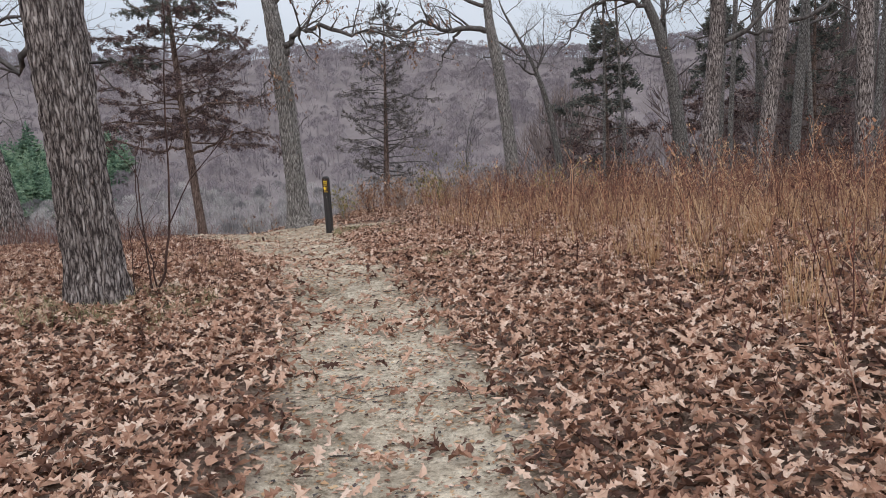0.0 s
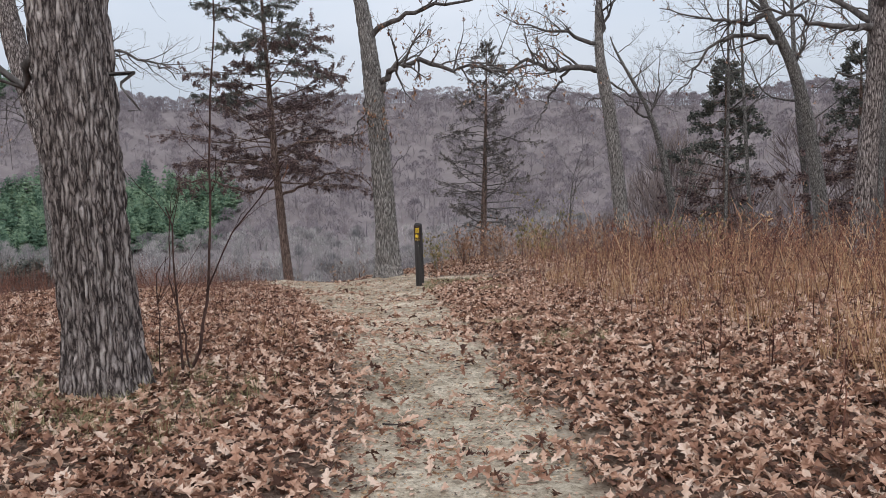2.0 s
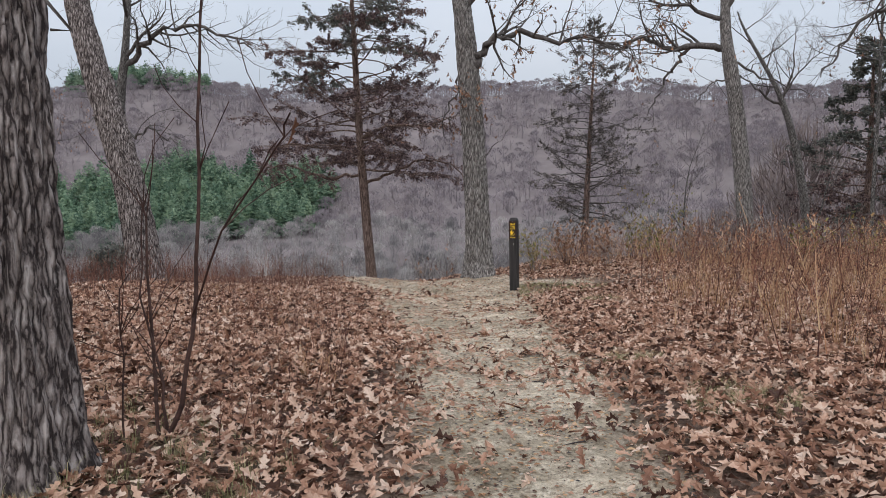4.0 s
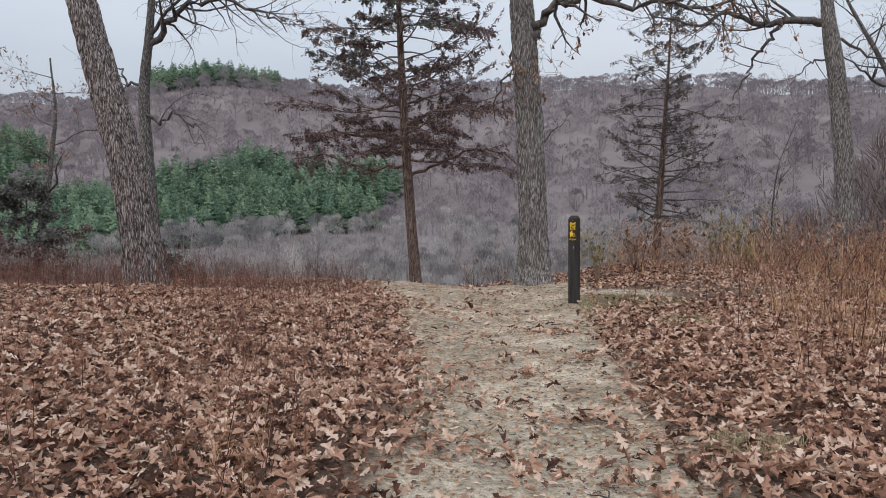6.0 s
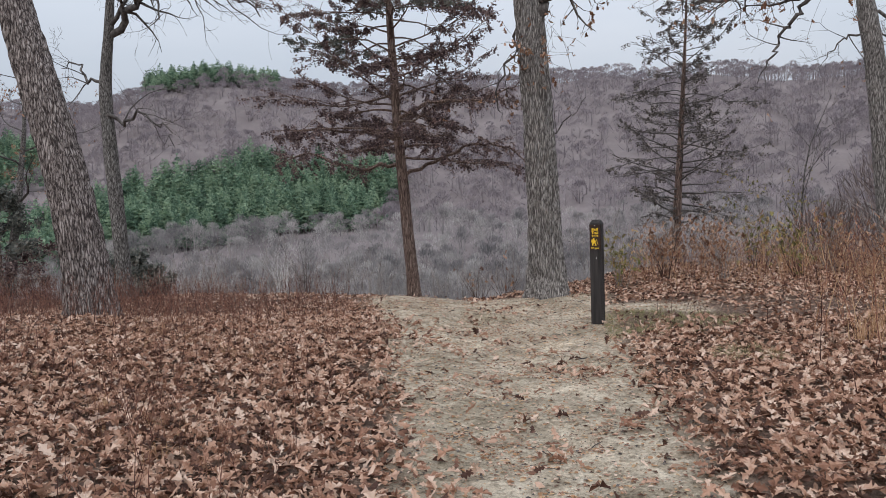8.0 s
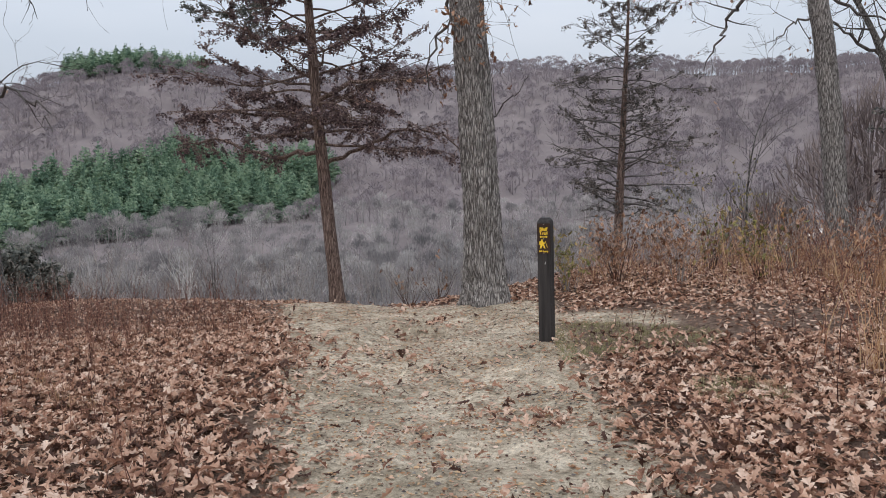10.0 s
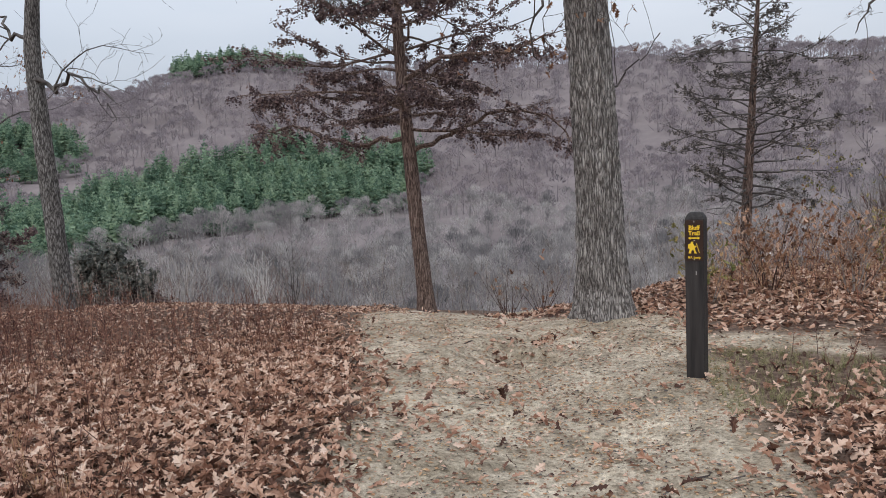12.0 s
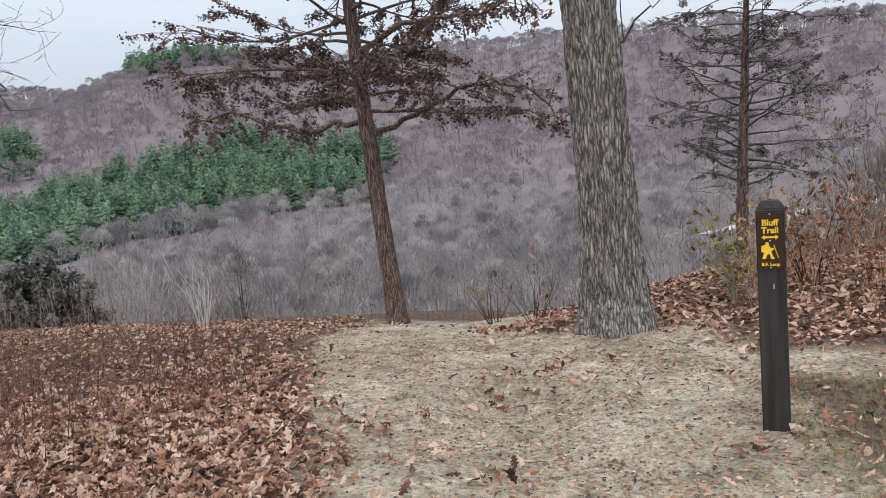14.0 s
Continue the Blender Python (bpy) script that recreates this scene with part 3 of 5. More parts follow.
def cedar_tree(name, base, top, r0, label, profile, whorls, seed, density=1.0, first=0.3, green_from=0.7, droop=0.1, spray_size=0.3, trunk_pts=None, gap=0.34, group="", plate=0.06, limb_mat=None, boughs=(), foliage=None):
    """A conifer with tiers of limbs and ragged sprays; browned below green_from of its height."""
    rng = random.Random(seed)
    x, y = base
    z = ground_z(x, y) - 0.08
    tree = thing(name, (x, y, z), label, "tree", group)
    pts = [(0, 0, 0)] + (trunk_pts or [(top[0] * 0.5, top[1] * 0.5, top[2] * 0.5), top])
    ln = np.concatenate([[0], np.cumsum([math.dist(a, b) for a, b in zip(pts, pts[1:])])])
    radii = [r0 * (1 - 0.93 * q / ln[-1]) for q in ln]
    part("trunk", trunk_mesh("trunk", pts, radii, CEDAR_BARK, 28, 90, 0.55, plate, (12, 0.7), seed, 6), tree)
    brown, green = Soup(), Soup()
    for way in boughs:
        wood = Soup()
        line = [Vector(way[0]).lerp(Vector(way[1]), 0)]
        for a, b in zip(way, way[1:]):
            for u in (0.25, 0.5, 0.75, 1.0):
                line.append(Vector(a).lerp(Vector(b), u) + Vector((rng.gauss(0, 0.03), rng.gauss(0, 0.03), rng.gauss(0, 0.03))))
        m = len(line)
        wood.add(*tube([tuple(q) for q in line], [max(0.05 * (1 - 0.85 * i / m), 0.006) for i in range(m)], 6))
        for i in range(46):
            k = rng.randrange(m // 4, m)
            td = Vector((rng.gauss(0.3, 0.5), rng.gauss(0, 0.7), rng.uniform(-0.7, 0.35))).normalized()
            q = line[k]
            e = q + td * rng.uniform(0.2, 0.6)
            wood.add(*tube([tuple(q), tuple(q.lerp(e, 0.5) + Vector((0, 0, 0.03))), tuple(e)], [0.010, 0.006, 0.003], 3))
            for c in range(4):
                spray(brown, q.lerp(e, rng.uniform(0.3, 1.0)), td, spray_size * rng.uniform(0.6, 1.2), rng)
        part("limb", wood.mesh("limb", limb_mat or CEDAR_BARK), tree)
    for w in range(whorls):
        t = first + (0.985 - first) * (w + rng.random() * 0.7) / whorls
        c = Vector([float(np.interp(t * ln[-1], ln, [q[i] for q in pts])) for i in range(3)])
        reach = float(np.interp(t, [a for a, _ in profile], [b for _, b in profile]))
        a = w * 2.39996 + rng.uniform(-0.4, 0.4)
        if rng.random() < gap * 0.5:
            reach *= 0.5
        reach *= rng.uniform(0.7, 1.12)
        d = Vector((math.cos(a), math.sin(a), rng.uniform(-0.2, 0.35) - droop + 0.3 * t))
        n = 7
        p, line, rad = c.copy(), [tuple(c)], [max(0.012, r0 * 0.26 * (1.1 - t))]
        for i in range(n):
            d = (d.normalized() + Vector((rng.gauss(0, 0.15), rng.gauss(0, 0.15), rng.gauss(-0.05 if i < 4 else 0.08, 0.12)))).normalized()
            p = p + d * reach / n
            line.append(tuple(p))
            rad.append(max(0.004, rad[0] * (1 - 0.9 * (i + 1) / n)))
        wood = Soup()
        wood.add(*tube(line, rad, 5))
        target = green if t > green_from + rng.uniform(-0.12, 0.12) else brown
        for i in range(int(7 * density) + 3):
            u = 0.3 + 0.7 * (i + rng.random()) / (7 * density + 3)
            k = min(int(u * n), n - 1)
            q = Vector(line[k]).lerp(Vector(line[k + 1]), u * n - k)
            fd = (Vector(line[k + 1]) - Vector(line[k])).normalized()
            side = fd.cross(Vector((0, 0, 1))).normalized() * rng.choice((-1, 1))
            td = (fd * rng.uniform(0.3, 1) + side * rng.uniform(0.3, 1.0) + Vector((0, 0, rng.uniform(-0.25, 0.3)))).normalized()
            tl = reach * rng.uniform(0.14, 0.34) * (1.25 - 0.6 * u) + 0.12
            e = q + td * tl + Vector((0, 0, rng.uniform(-0.1, 0.05)))
            wood.add(*tube([tuple(q), tuple(q.lerp(e, 0.5) + Vector((0, 0, 0.03))), tuple(e)], [0.009, 0.006, 0.003], 3))
            if rng.random() < gap:
                continue
            for s in range(int(4 * density) + 2):
                sp = q.lerp(e, rng.uniform(0.25, 1.0))
                spray(target, sp, td + Vector((0, 0, rng.uniform(-0.3, 0.2))), spray_size * rng.uniform(0.6, 1.2), rng)
        part("limb", wood.mesh("limb", limb_mat or CEDAR_BARK), tree)
    if brown.n:
        tagged(part("browned_foliage", brown.mesh("browned_foliage", foliage or CEDAR_BROWN), tree, "greyed withered evergreen sprays" if foliage else "browned drooping evergreen sprays"), kind="stuff")
    if green.n:
        tagged(part("green_foliage", green.mesh("green_foliage", CEDAR_GREEN), tree, "dull dark green evergreen sprays"), kind="stuff")
    return tree


def beside(base, *points):
    """Points of a tree in its upright plane, given as world x and z, seen from its base."""
    z = ground_z(*base) - 0.06
    return [(q[0] - base[0], q[2] if len(q) > 2 else 0.0, q[1] - z) for q in points]


# the shagbark trunk beside the trail
AT = (-2.28, 6.42)
bare_tree("oak_tree", AT, beside(AT, (-2.32, 1.7), (-2.36, 2.9), (-2.42, 4.4), (-2.4, 7.0, 0.2), (-2.3, 10, 0.3)), [0.25, 0.238, 0.245, 0.235, 0.17, 0.06],
          "large oak with shaggy furrowed bark beside the trail", crown=(7, 0.7, 4.2), seed=3, bark=OAK_BARK, sides=190, rings=420, plate=0.13, cells=(24, 3.0), flare=0.40, limb_start=0.55,
          limbs=[(beside(AT, (-2.55, 3.0))[0], beside(AT, (-2.85, 2.75), (-3.2, 2.9), (-3.9, 3.3)), 0.035, 6), (beside(AT, (-2.2, 2.9))[0], beside(AT, (-2.02, 2.72), (-1.98, 2.5)), 0.022, 0)])
# leaning trunk on the bank
AT = (-8.68, 15.4)
bare_tree("oak_tree", AT, beside(AT, (-8.82, 1.3), (-9.1, 2.5), (-9.54, 3.9), (-9.92, 5.2), (-10.4, 7.2, 0.2), (-10.8, 10, 0.4)), [0.30, 0.27, 0.25, 0.24, 0.215, 0.15, 0.05],
          "leaning mature oak with rough grey-brown bark on the leafy bank", crown=(7, 0.7, 4.0), seed=5, bark=OAK_BARK, sides=100, rings=240, plate=0.10, cells=(20, 2.4), limb_start=0.6)
# the oak at the lip of the bluff
AT = (-3.60, 20.07)
bare_tree("oak_tree", AT, beside(AT, (-3.63, 1.2), (-3.69, 2.9), (-3.78, 4.3), (-3.88, 5.7), (-4.15, 7.3, 0.1), (-4.3, 10, 0.2)), [0.285, 0.262, 0.25, 0.24, 0.19, 0.13, 0.04],
          "stout white oak with ridged pale grey bark at the bluff edge", crown=(7, 0.5, 3.4), kids=7, seed=8, bark=LIP_BARK, sides=150, rings=380, plate=0.10, cells=(22, 2.4), flare=0.5, leafy=0.6, limb_start=0.68,
          limbs=[(beside(AT, (-3.70, 4.35))[0], beside(AT, (-3.52, 4.75), (-3.3, 5.02), (-2.6, 5.12), (-1.6, 4.9), (-0.67, 4.76), (0.4, 4.85)), 0.105, 26),
                 (beside(AT, (-3.85, 5.75))[0], beside(AT, (-3.3, 6.15), (-2.5, 6.4), (-1.3, 6.45), (0, 6.8)), 0.08, 9),
                 (beside(AT, (-3.9, 4.5))[0], beside(AT, (-4.2, 3.9), (-4.4, 3.3), (-4.35, 2.8)), 0.03, 4),
                 (beside(AT, (-3.5, 2.5))[0], beside(AT, (-3.2, 2.75), (-2.9, 3.1)), 0.014, 3)])
# the oak with the drooping limb
AT = (2.82, 29.2)
bare_tree("oak_tree", AT, beside(AT, (2.75, 0.6), (2.56, 3.0), (2.32, 5.3), (2.10, 6.0), (2.06, 7.6), (2.2, 9.4), (2.4, 11.5)), [0.27, 0.25, 0.235, 0.225, 0.19, 0.14, 0.09, 0.03],
          "crooked bare oak with wide horizontal limbs and pale bark", crown=(7, 0.5, 3.4), kids=7, seed=12, bark=LIP_BARK, sides=48, rings=160, leafy=0.1, limb_start=0.7,
          limbs=[(beside(AT, (2.12, 6.0))[0], beside(AT, (1.4, 6.2), (0.5, 6.12), (-0.4, 6.42), (-1.1, 6.25), (-2.6, 6.7)), 0.12, 26),
                 (beside(AT, (1.0, 6.12))[0], beside(AT, (0.61, 5.6), (0.3, 5.2), (0.15, 4.8), (-0.05, 4.45), (-0.25, 4.05)), 0.06, 5),
                 (beside(AT, (2.05, 6.9))[0], beside(AT, (1.0, 7.35), (0, 7.6), (-1.5, 8.3)), 0.08, 18),
                 (beside(AT, (2.1, 7.2))[0], beside(AT, (2.5, 8.1), (3.0, 9.2)), 0.07, 12),
                 (beside(AT, (2.3, 5.6))[0], beside(AT, (2.9, 5.2), (3.7, 4.9), (4.8, 4.4)), 0.045, 12),
                 (beside(AT, (2.3, 5.0))[0], beside(AT, (1.9, 5.1), (1.5, 4.75), (1.2, 4.35)), 0.035, 4)])
# forked tree on the left bank
AT = (-12.95, 20.2)
bare_tree("forked_tree", AT, beside(AT, (-13.02, 1.5), (-13.1, 3.0), (-13.12, 4.2), (-12.85, 5.3), (-12.65, 6.9), (-12.5, 8.6)), [0.155, 0.145, 0.135, 0.125, 0.1, 0.07, 0.02],
          "slim forked bare tree on the bank", crown=(7, 0.5, 2.6), kids=7, seed=17, sides=36, rings=140, limb_start=0.62,
          limbs=[(beside(AT, (-12.98, 4.9))[0], beside(AT, (-12.3, 5.5), (-11.6, 5.95), (-10.7, 5.95), (-9.7, 5.55), (-9.1, 5.1)), 0.085, 24),
                 (beside(AT, (-13.1, 3.5))[0], beside(AT, (-12.7, 3.35), (-12.2, 3.5), (-11.5, 3.2), (-11.35, 2.7)), 0.045, 8),
                 (beside(AT, (-13.12, 4.1))[0], beside(AT, (-13.5, 4.3), (-13.9, 4.7), (-14.3, 4.6)), 0.04, 6)])
# the bent woodland oak with arched limbs
AT = (8.75, 27.0)
bare_tree("bent_oak", AT, beside(AT, (8.7, 1.0), (8.38, 3.4), (7.95, 5.3), (7.4, 6.6), (6.9, 7.6), (6.7, 9.5)), [0.24, 0.22, 0.2, 0.19, 0.16, 0.12, 0.04],
          "bent bare oak with long arched limbs among the woodland", crown=(6, 0.5, 3.0), kids=7, seed=19, bark=GREY_BARK, sides=40, rings=120, leafy=0.15, limb_start=0.7,
          limbs=[(beside(AT, (7.75, 5.9))[0], beside(AT, (7.1, 6.4), (6.3, 6.55), (5.6, 6.3), (4.9, 5.5), (4.43, 4.7)), 0.1, 20),
                 (beside(AT, (7.1, 7.1))[0], beside(AT, (6.5, 6.8), (5.9, 6.95), (5.2, 7.15), (3.9, 7.5)), 0.09, 18),
                 (beside(AT, (7.9, 5.4))[0], beside(AT, (8.3, 6.4), (8.6, 7.6)), 0.06, 10)])
# slim tree that divides behind the brush
AT = (5.0, 31.0)
bare_tree("forked_tree", AT, beside(AT, (4.8, 0.6), (4.42, 3.0), (4.1, 4.2), (3.8, 5.0), (3.1, 6.3), (2.5, 7.5)), [0.15, 0.14, 0.125, 0.11, 0.08, 0.06, 0.02],
          "slim leaning bare tree dividing above the brush", crown=(6, 0.6, 2.2), kids=7, seed=20, bark=GREY_BARK, sides=24, rings=80, limb_start=0.6,
          limbs=[(beside(AT, (4.05, 4.3))[0], beside(AT, (3.4, 4.7), (2.8, 5.3), (2.3, 5.4)), 0.05, 8), (beside(AT, (4.0, 4.6))[0], beside(AT, (4.3, 5.4), (4.4, 6.6)), 0.05, 8)])
# trunks beyond the brush on the other side
for k, (bx, by, tx, tz, r, sd) in enumerate(((7.35, 20.0, 0.45, 6.5, 0.235, 21), (8.75, 20.0, 0.75, 6.5, 0.215, 22), (11.43, 20.0, 0.02, 6.5, 0.235, 23), (12.5, 27.0, 0.55, 8, 0.19, 24), (15.8, 26.0, -0.05, 8, 0.17, 25),
                                            (17.3, 26.2, 0.2, 8, 0.16, 26), (19.0, 26.0, -0.7, 8, 0.2, 27), (10.2, 33.0, -0.6, 8.5, 0.13, 28), (10.6, 29, 0.3, 9, 0.1, 29), (21.5, 31, 0.4, 9, 0.2, 30), (24.5, 29, -0.3, 9, 0.2, 31), (13.8, 34, 0.2, 9, 0.15, 33), (18.5, 36, 0.2, 10, 0.17, 34),
                                            (9.6, 25.0, 0.35, 8, 0.09, 35), (11.9, 24.0, -0.3, 8, 0.08, 36), (6.2, 29.0, 0.2, 7.5, 0.06, 37), (7.4, 30.5, -0.25, 8, 0.07, 38), (13.5, 23.5, 0.4, 8, 0.11, 39), (15.2, 22.5, -0.2, 8.5, 0.2, 40), (16.5, 30.0, 0.5, 9, 0.14, 50), (12.9, 30.5, -0.4, 9, 0.12, 51), (22.5, 25.0, 0.3, 9, 0.18, 52))):
    lim = []
    if k == 1:
        lim = [((0.55, 0, 4.3), [(0.1, 0, 4.35), (-0.8, 0, 4.2), (-1.8, 0, 4.25), (-2.4, 0, 4.0)], 0.06, 8)]
    if k == 0:
        lim = [((0.4, 0, 5.3), [(-0.4, 0, 5.3), (-1.3, 0, 5.6), (-2.4, 0, 5.9)], 0.09, 10)]
    bare_tree("woodland_tree", (bx, by), [(tx * 0.3, 0, tz * 0.33), (tx * 0.75, 0, tz * 0.66), (tx, 0.1, tz), (tx * 1.2, 0.2, tz * 1.5)], [r, r * 0.92, r * 0.84, r * 0.66, 0.03],
              "straight bare woodland trunk with furrowed grey bark" if k < 3 else "slim bare woodland tree on the slope", crown=(7, 0.7, 3.3), seed=sd, bark=OAK_BARK if k < 3 else GREY_BARK, sides=36 if k < 3 else 16,
              rings=140 if k < 3 else 50, plate=0.09 if k < 3 else 0.05, limbs=lim, leafy=0.25 if k in (3, 6, 7) else 0.05, limb_start=0.4, group="woodland trees")

# the browned cedar below the lip
AT = (-7.45, 23.2)
cedar_tree("cedar_tree", AT, (-0.4, 0, 11.2), 0.155, "tall red cedar with browned lower boughs and dark green top", [(0.29, 2.5), (0.34, 3.5), (0.42, 3.5), (0.5, 3.1), (0.6, 2.6), (0.7, 2.1), (0.88, 1.1), (1, 0.25)], 92, 41, 2.1, 0.30, 0.60, 0.04, 0.13,
           beside(AT, (-7.6, 1.0), (-7.74, 3.5), (-7.8, 5.5), (-7.86, 7.2), (-7.9, 10.2)), 0.35,
           boughs=[beside(AT, (-7.66, 2.0), (-6.9, 2.35, 0.2), (-6.0, 2.65, 0.3), (-5.2, 2.55, 0.4), (-4.8, 2.0, 0.4)), beside(AT, (-7.68, 2.3), (-8.6, 2.2, -0.3), (-9.8, 2.6, -0.4), (-10.7, 2.5, -0.4)),
                   beside(AT, (-7.7, 2.8), (-8.7, 3.1, 0.3), (-10.0, 3.2, 0.2), (-11.1, 3.0, 0.1)), beside(AT, (-7.7, 3.3), (-6.6, 3.6, -0.3), (-5.6, 3.5, -0.4), (-4.9, 3.7, -0.5))])
AT = (-2.47, 30.8)
cedar_tree("cedar_tree", AT, (0.4, 0, 9.0), 0.15, "half-dead cedar with thin greyed boughs", [(0.2, 1.5), (0.32, 2.2), (0.45, 2.4), (0.6, 2.1), (0.8, 1.3), (1, 0.3)], 105, 43, 0.9, 0.22, 0.97, -0.06, 0.12,
           beside(AT, (-2.4, 0.6), (-2.26, 3.0), (-2.12, 5.6), (-2.05, 7.6)), 0.5, limb_mat=LIMB_BARK, foliage=CEDAR_GREY)
cedar_tree("cedar_tree", (7.0, 33.0), (0.1, 0, 8.2), 0.2, "dense dark cedar among bare trunks", [(0.05, 2.2), (0.3, 2.5), (0.5, 2.1), (0.8, 1.0), (1, 0.1)], 70, 45, 0.9, 0.1, 0.35, 0.05, 0.26)
cedar_tree("cedar_tree", (11.2, 31.0), (0.1, 0, 7.6), 0.18, "dense dark cedar among bare trunks", [(0.05, 2.0), (0.3, 2.3), (0.5, 2.0), (0.8, 1.0), (1, 0.1)], 60, 46, 0.8, 0.1, 0.6, 0.05, 0.24)
cedar_tree("cedar_tree", (14.5, 30.0), (0.1, 0, 7.4), 0.18, "dense dark cedar among bare trunks", [(0.05, 2.2), (0.3, 2.5), (0.5, 2.1), (0.8, 1.0), (1, 0.1)], 60, 47, 0.8, 0.1, 0.4, 0.05, 0.24)
bare_tree("crooked_tree", (-23.2, 25.4), [(0.15, 0, 1.5), (0.7, 0, 3.2), (1.0, 0, 4.6), (1.4, 0, 6.2), (1.2, 0, 8.0)], [0.16, 0.14, 0.12, 0.09, 0.06, 0.02], "small crooked tree with a few withered leaves at the bank's end", crown=(8, 0.5, 2.8), kids=7, seed=61, sides=20, rings=60, leafy=0.6, limb_start=0.4)
cedar_tree("cedar_bush", (-23.0, 25.0), (0, 0, 3.8), 0.07, "ragged brownish cedar bush at the bank's end", [(0.0, 1.9), (0.4, 1.7), (1, 0.3)], 40, 48, 1.0, 0.05, 0.5, 0.0, 0.26)
cedar_tree("cedar_bush", (-19.0, 26.5), (0, 0, 1.7), 0.06, "low dark cedar bush with yellowing tips", [(0.0, 1.3), (0.4, 1.2), (1, 0.2)], 34, 49, 1.0, 0.05, 0.3, 0.0, 0.3)

# ---- the marker post ----
post = thing("trail_marker_post", (-2.30, 17.52, -0.135), "dark wooden trail marker post with pointed top and yellow-lettered sign", "sign post")
post.rotation_euler = (0, 0, radians(-5))
PW, PH = 0.147, 1.41


def box_bm(w, d, h, bevel=0.006, z0=0.0):
    bm = bmesh.new()
    bmesh.ops.create_cube(bm, size=1.0, matrix=Matrix.Translation((0, 0, z0 + h / 2)) @ Matrix.Diagonal((w, d, h, 1)))
    if bevel:
        bmesh.ops.bevel(bm, geom=bm.edges[:], offset=bevel, segments=2, affect="EDGES")
    return bm


def finish(bm, name, mat):
    me = bpy.data.meshes.new(name)
    bm.to_mesh(me)
    bm.free()
    me.materials.append(mat)
    return me


pbm = bmesh.new()
bmesh.ops.create_cube(pbm, size=1.0, matrix=Matrix.Translation((0, 0, (PH - 0.045) / 2)) @ Matrix.Diagonal((PW, PW, PH - 0.045, 1)))
topf = max(pbm.faces, key=lambda q: q.calc_center_median().z)
ext = bmesh.ops.extrude_face_region(pbm, geom=[topf])
for q in [g for g in ext["geom"] if isinstance(g, bmesh.types.BMVert)]:
    q.co = (q.co.x * 0.62, q.co.y * 0.62, PH)
bmesh.ops.delete(pbm, geom=[topf], context="FACES_ONLY")
bmesh.ops.bevel(pbm, geom=pbm.edges[:], offset=0.007, segments=2, affect="EDGES")
part("post_shaft", finish(pbm, "post_shaft", POST_WOOD), post)
SIGN_TOP = PH - 0.06
sign = part("sign_plate", finish(box_bm(PW - 0.008, 0.006, 0.325, 0.0015, SIGN_TOP - 0.325), "sign_plate", SIGN_BROWN), post, "dark brown sign plate with yellow lettering")
sign.location = (0, -PW / 2 - 0.003, 0)


def lettering(words, size, z, name):
    cu = bpy.data.curves.new(name, "FONT")
    cu.body, cu.size, cu.align_x, cu.extrude, cu.offset = words, size, "CENTER", 0.0012, size * 0.03
    tmp = new(name, cu)
    dg = bpy.context.evaluated_depsgraph_get()
    me = bpy.data.meshes.new_from_object(tmp.evaluated_get(dg))
    bpy.data.objects.remove(tmp)
    me.materials.clear()
    me.materials.append(SIGN_YELLOW)
    ob = part(name, me, sign, "yellow lettering: " + words)
    ob.rotation_euler = (radians(90), 0, 0)
    ob.location = (0, -0.0045, z)
    return ob


lettering("Bluff", 0.048, SIGN_TOP - 0.075, "sign_lettering")
lettering("Trail", 0.048, SIGN_TOP - 0.118, "sign_lettering")
lettering("B.F. Loop", 0.025, SIGN_TOP - 0.305, "sign_lettering")


def flat_shape(outline, name, x=0.0, z=0.0, label=""):
    bm = bmesh.new()
    face = bm.faces.new([bm.verts.new((a, 0, b)) for a, b in outline])
    ext = bmesh.ops.extrude_face_region(bm, geom=[face])
    for q in [g for g in ext["geom"] if isinstance(g, bmesh.types.BMVert)]:
        q.co.y -= 0.0015
    bmesh.ops.recalc_face_normals(bm, faces=bm.faces[:])
    ob = part(name, finish(bm, name, SIGN_YELLOW), sign, label)
    ob.location = (x, -0.0035, z)
    return ob


flat_shape([(-0.045, 0), (-0.028, 0.014), (-0.028, 0.005), (0.028, 0.005), (0.028, 0.014), (0.045, 0), (0.028, -0.014), (0.028, -0.005), (-0.028, -0.005), (-0.028, -0.014)], "double_arrow", 0, SIGN_TOP - 0.142, "yellow double-headed arrow")
flat_shape([(-0.032, -0.05), (-0.012, -0.05), (-0.010, -0.034), (0.004, -0.02), (0.012, -0.034), (0.012, -0.05), (0.032, -0.05), (0.022, -0.028), (0.016, -0.006), (0.03, 0.004), (0.03, 0.012), (0.014, 0.012), (0.004, 0.03), (0.004, 0.044),
            (-0.012, 0.044), (-0.014, 0.03), (-0.034, 0.024), (-0.036, -0.008), (-0.022, -0.016)], "walking_symbol", -0.012, SIGN_TOP - 0.215, "plain yellow walking pictogram")
flat_shape([(0.0, 0.03), (0.004, 0.03), (0.026, -0.045), (0.022, -0.045)], "walking_stick_stroke", 0.016, SIGN_TOP - 0.215)
for sx, sz in ((0, SIGN_TOP - 0.012), (0, SIGN_TOP - 0.162), (0, SIGN_TOP - 0.316)):
    sb = bmesh.new()
    bmesh.ops.create_cone(sb, cap_ends=True, segments=10, radius1=0.0045, radius2=0.003, depth=0.003, matrix=Matrix.Rotation(radians(90), 4, "X"))
    so = part("screw", finish(sb, "screw", SCREW), sign)
    so.location = (sx, -0.0045, sz)
chip = part("staple_scar", finish(box_bm(0.006, 0.002, 0.03, 0.0008), "staple_scar", SCREW), post, "small pale scratch on the shaft")
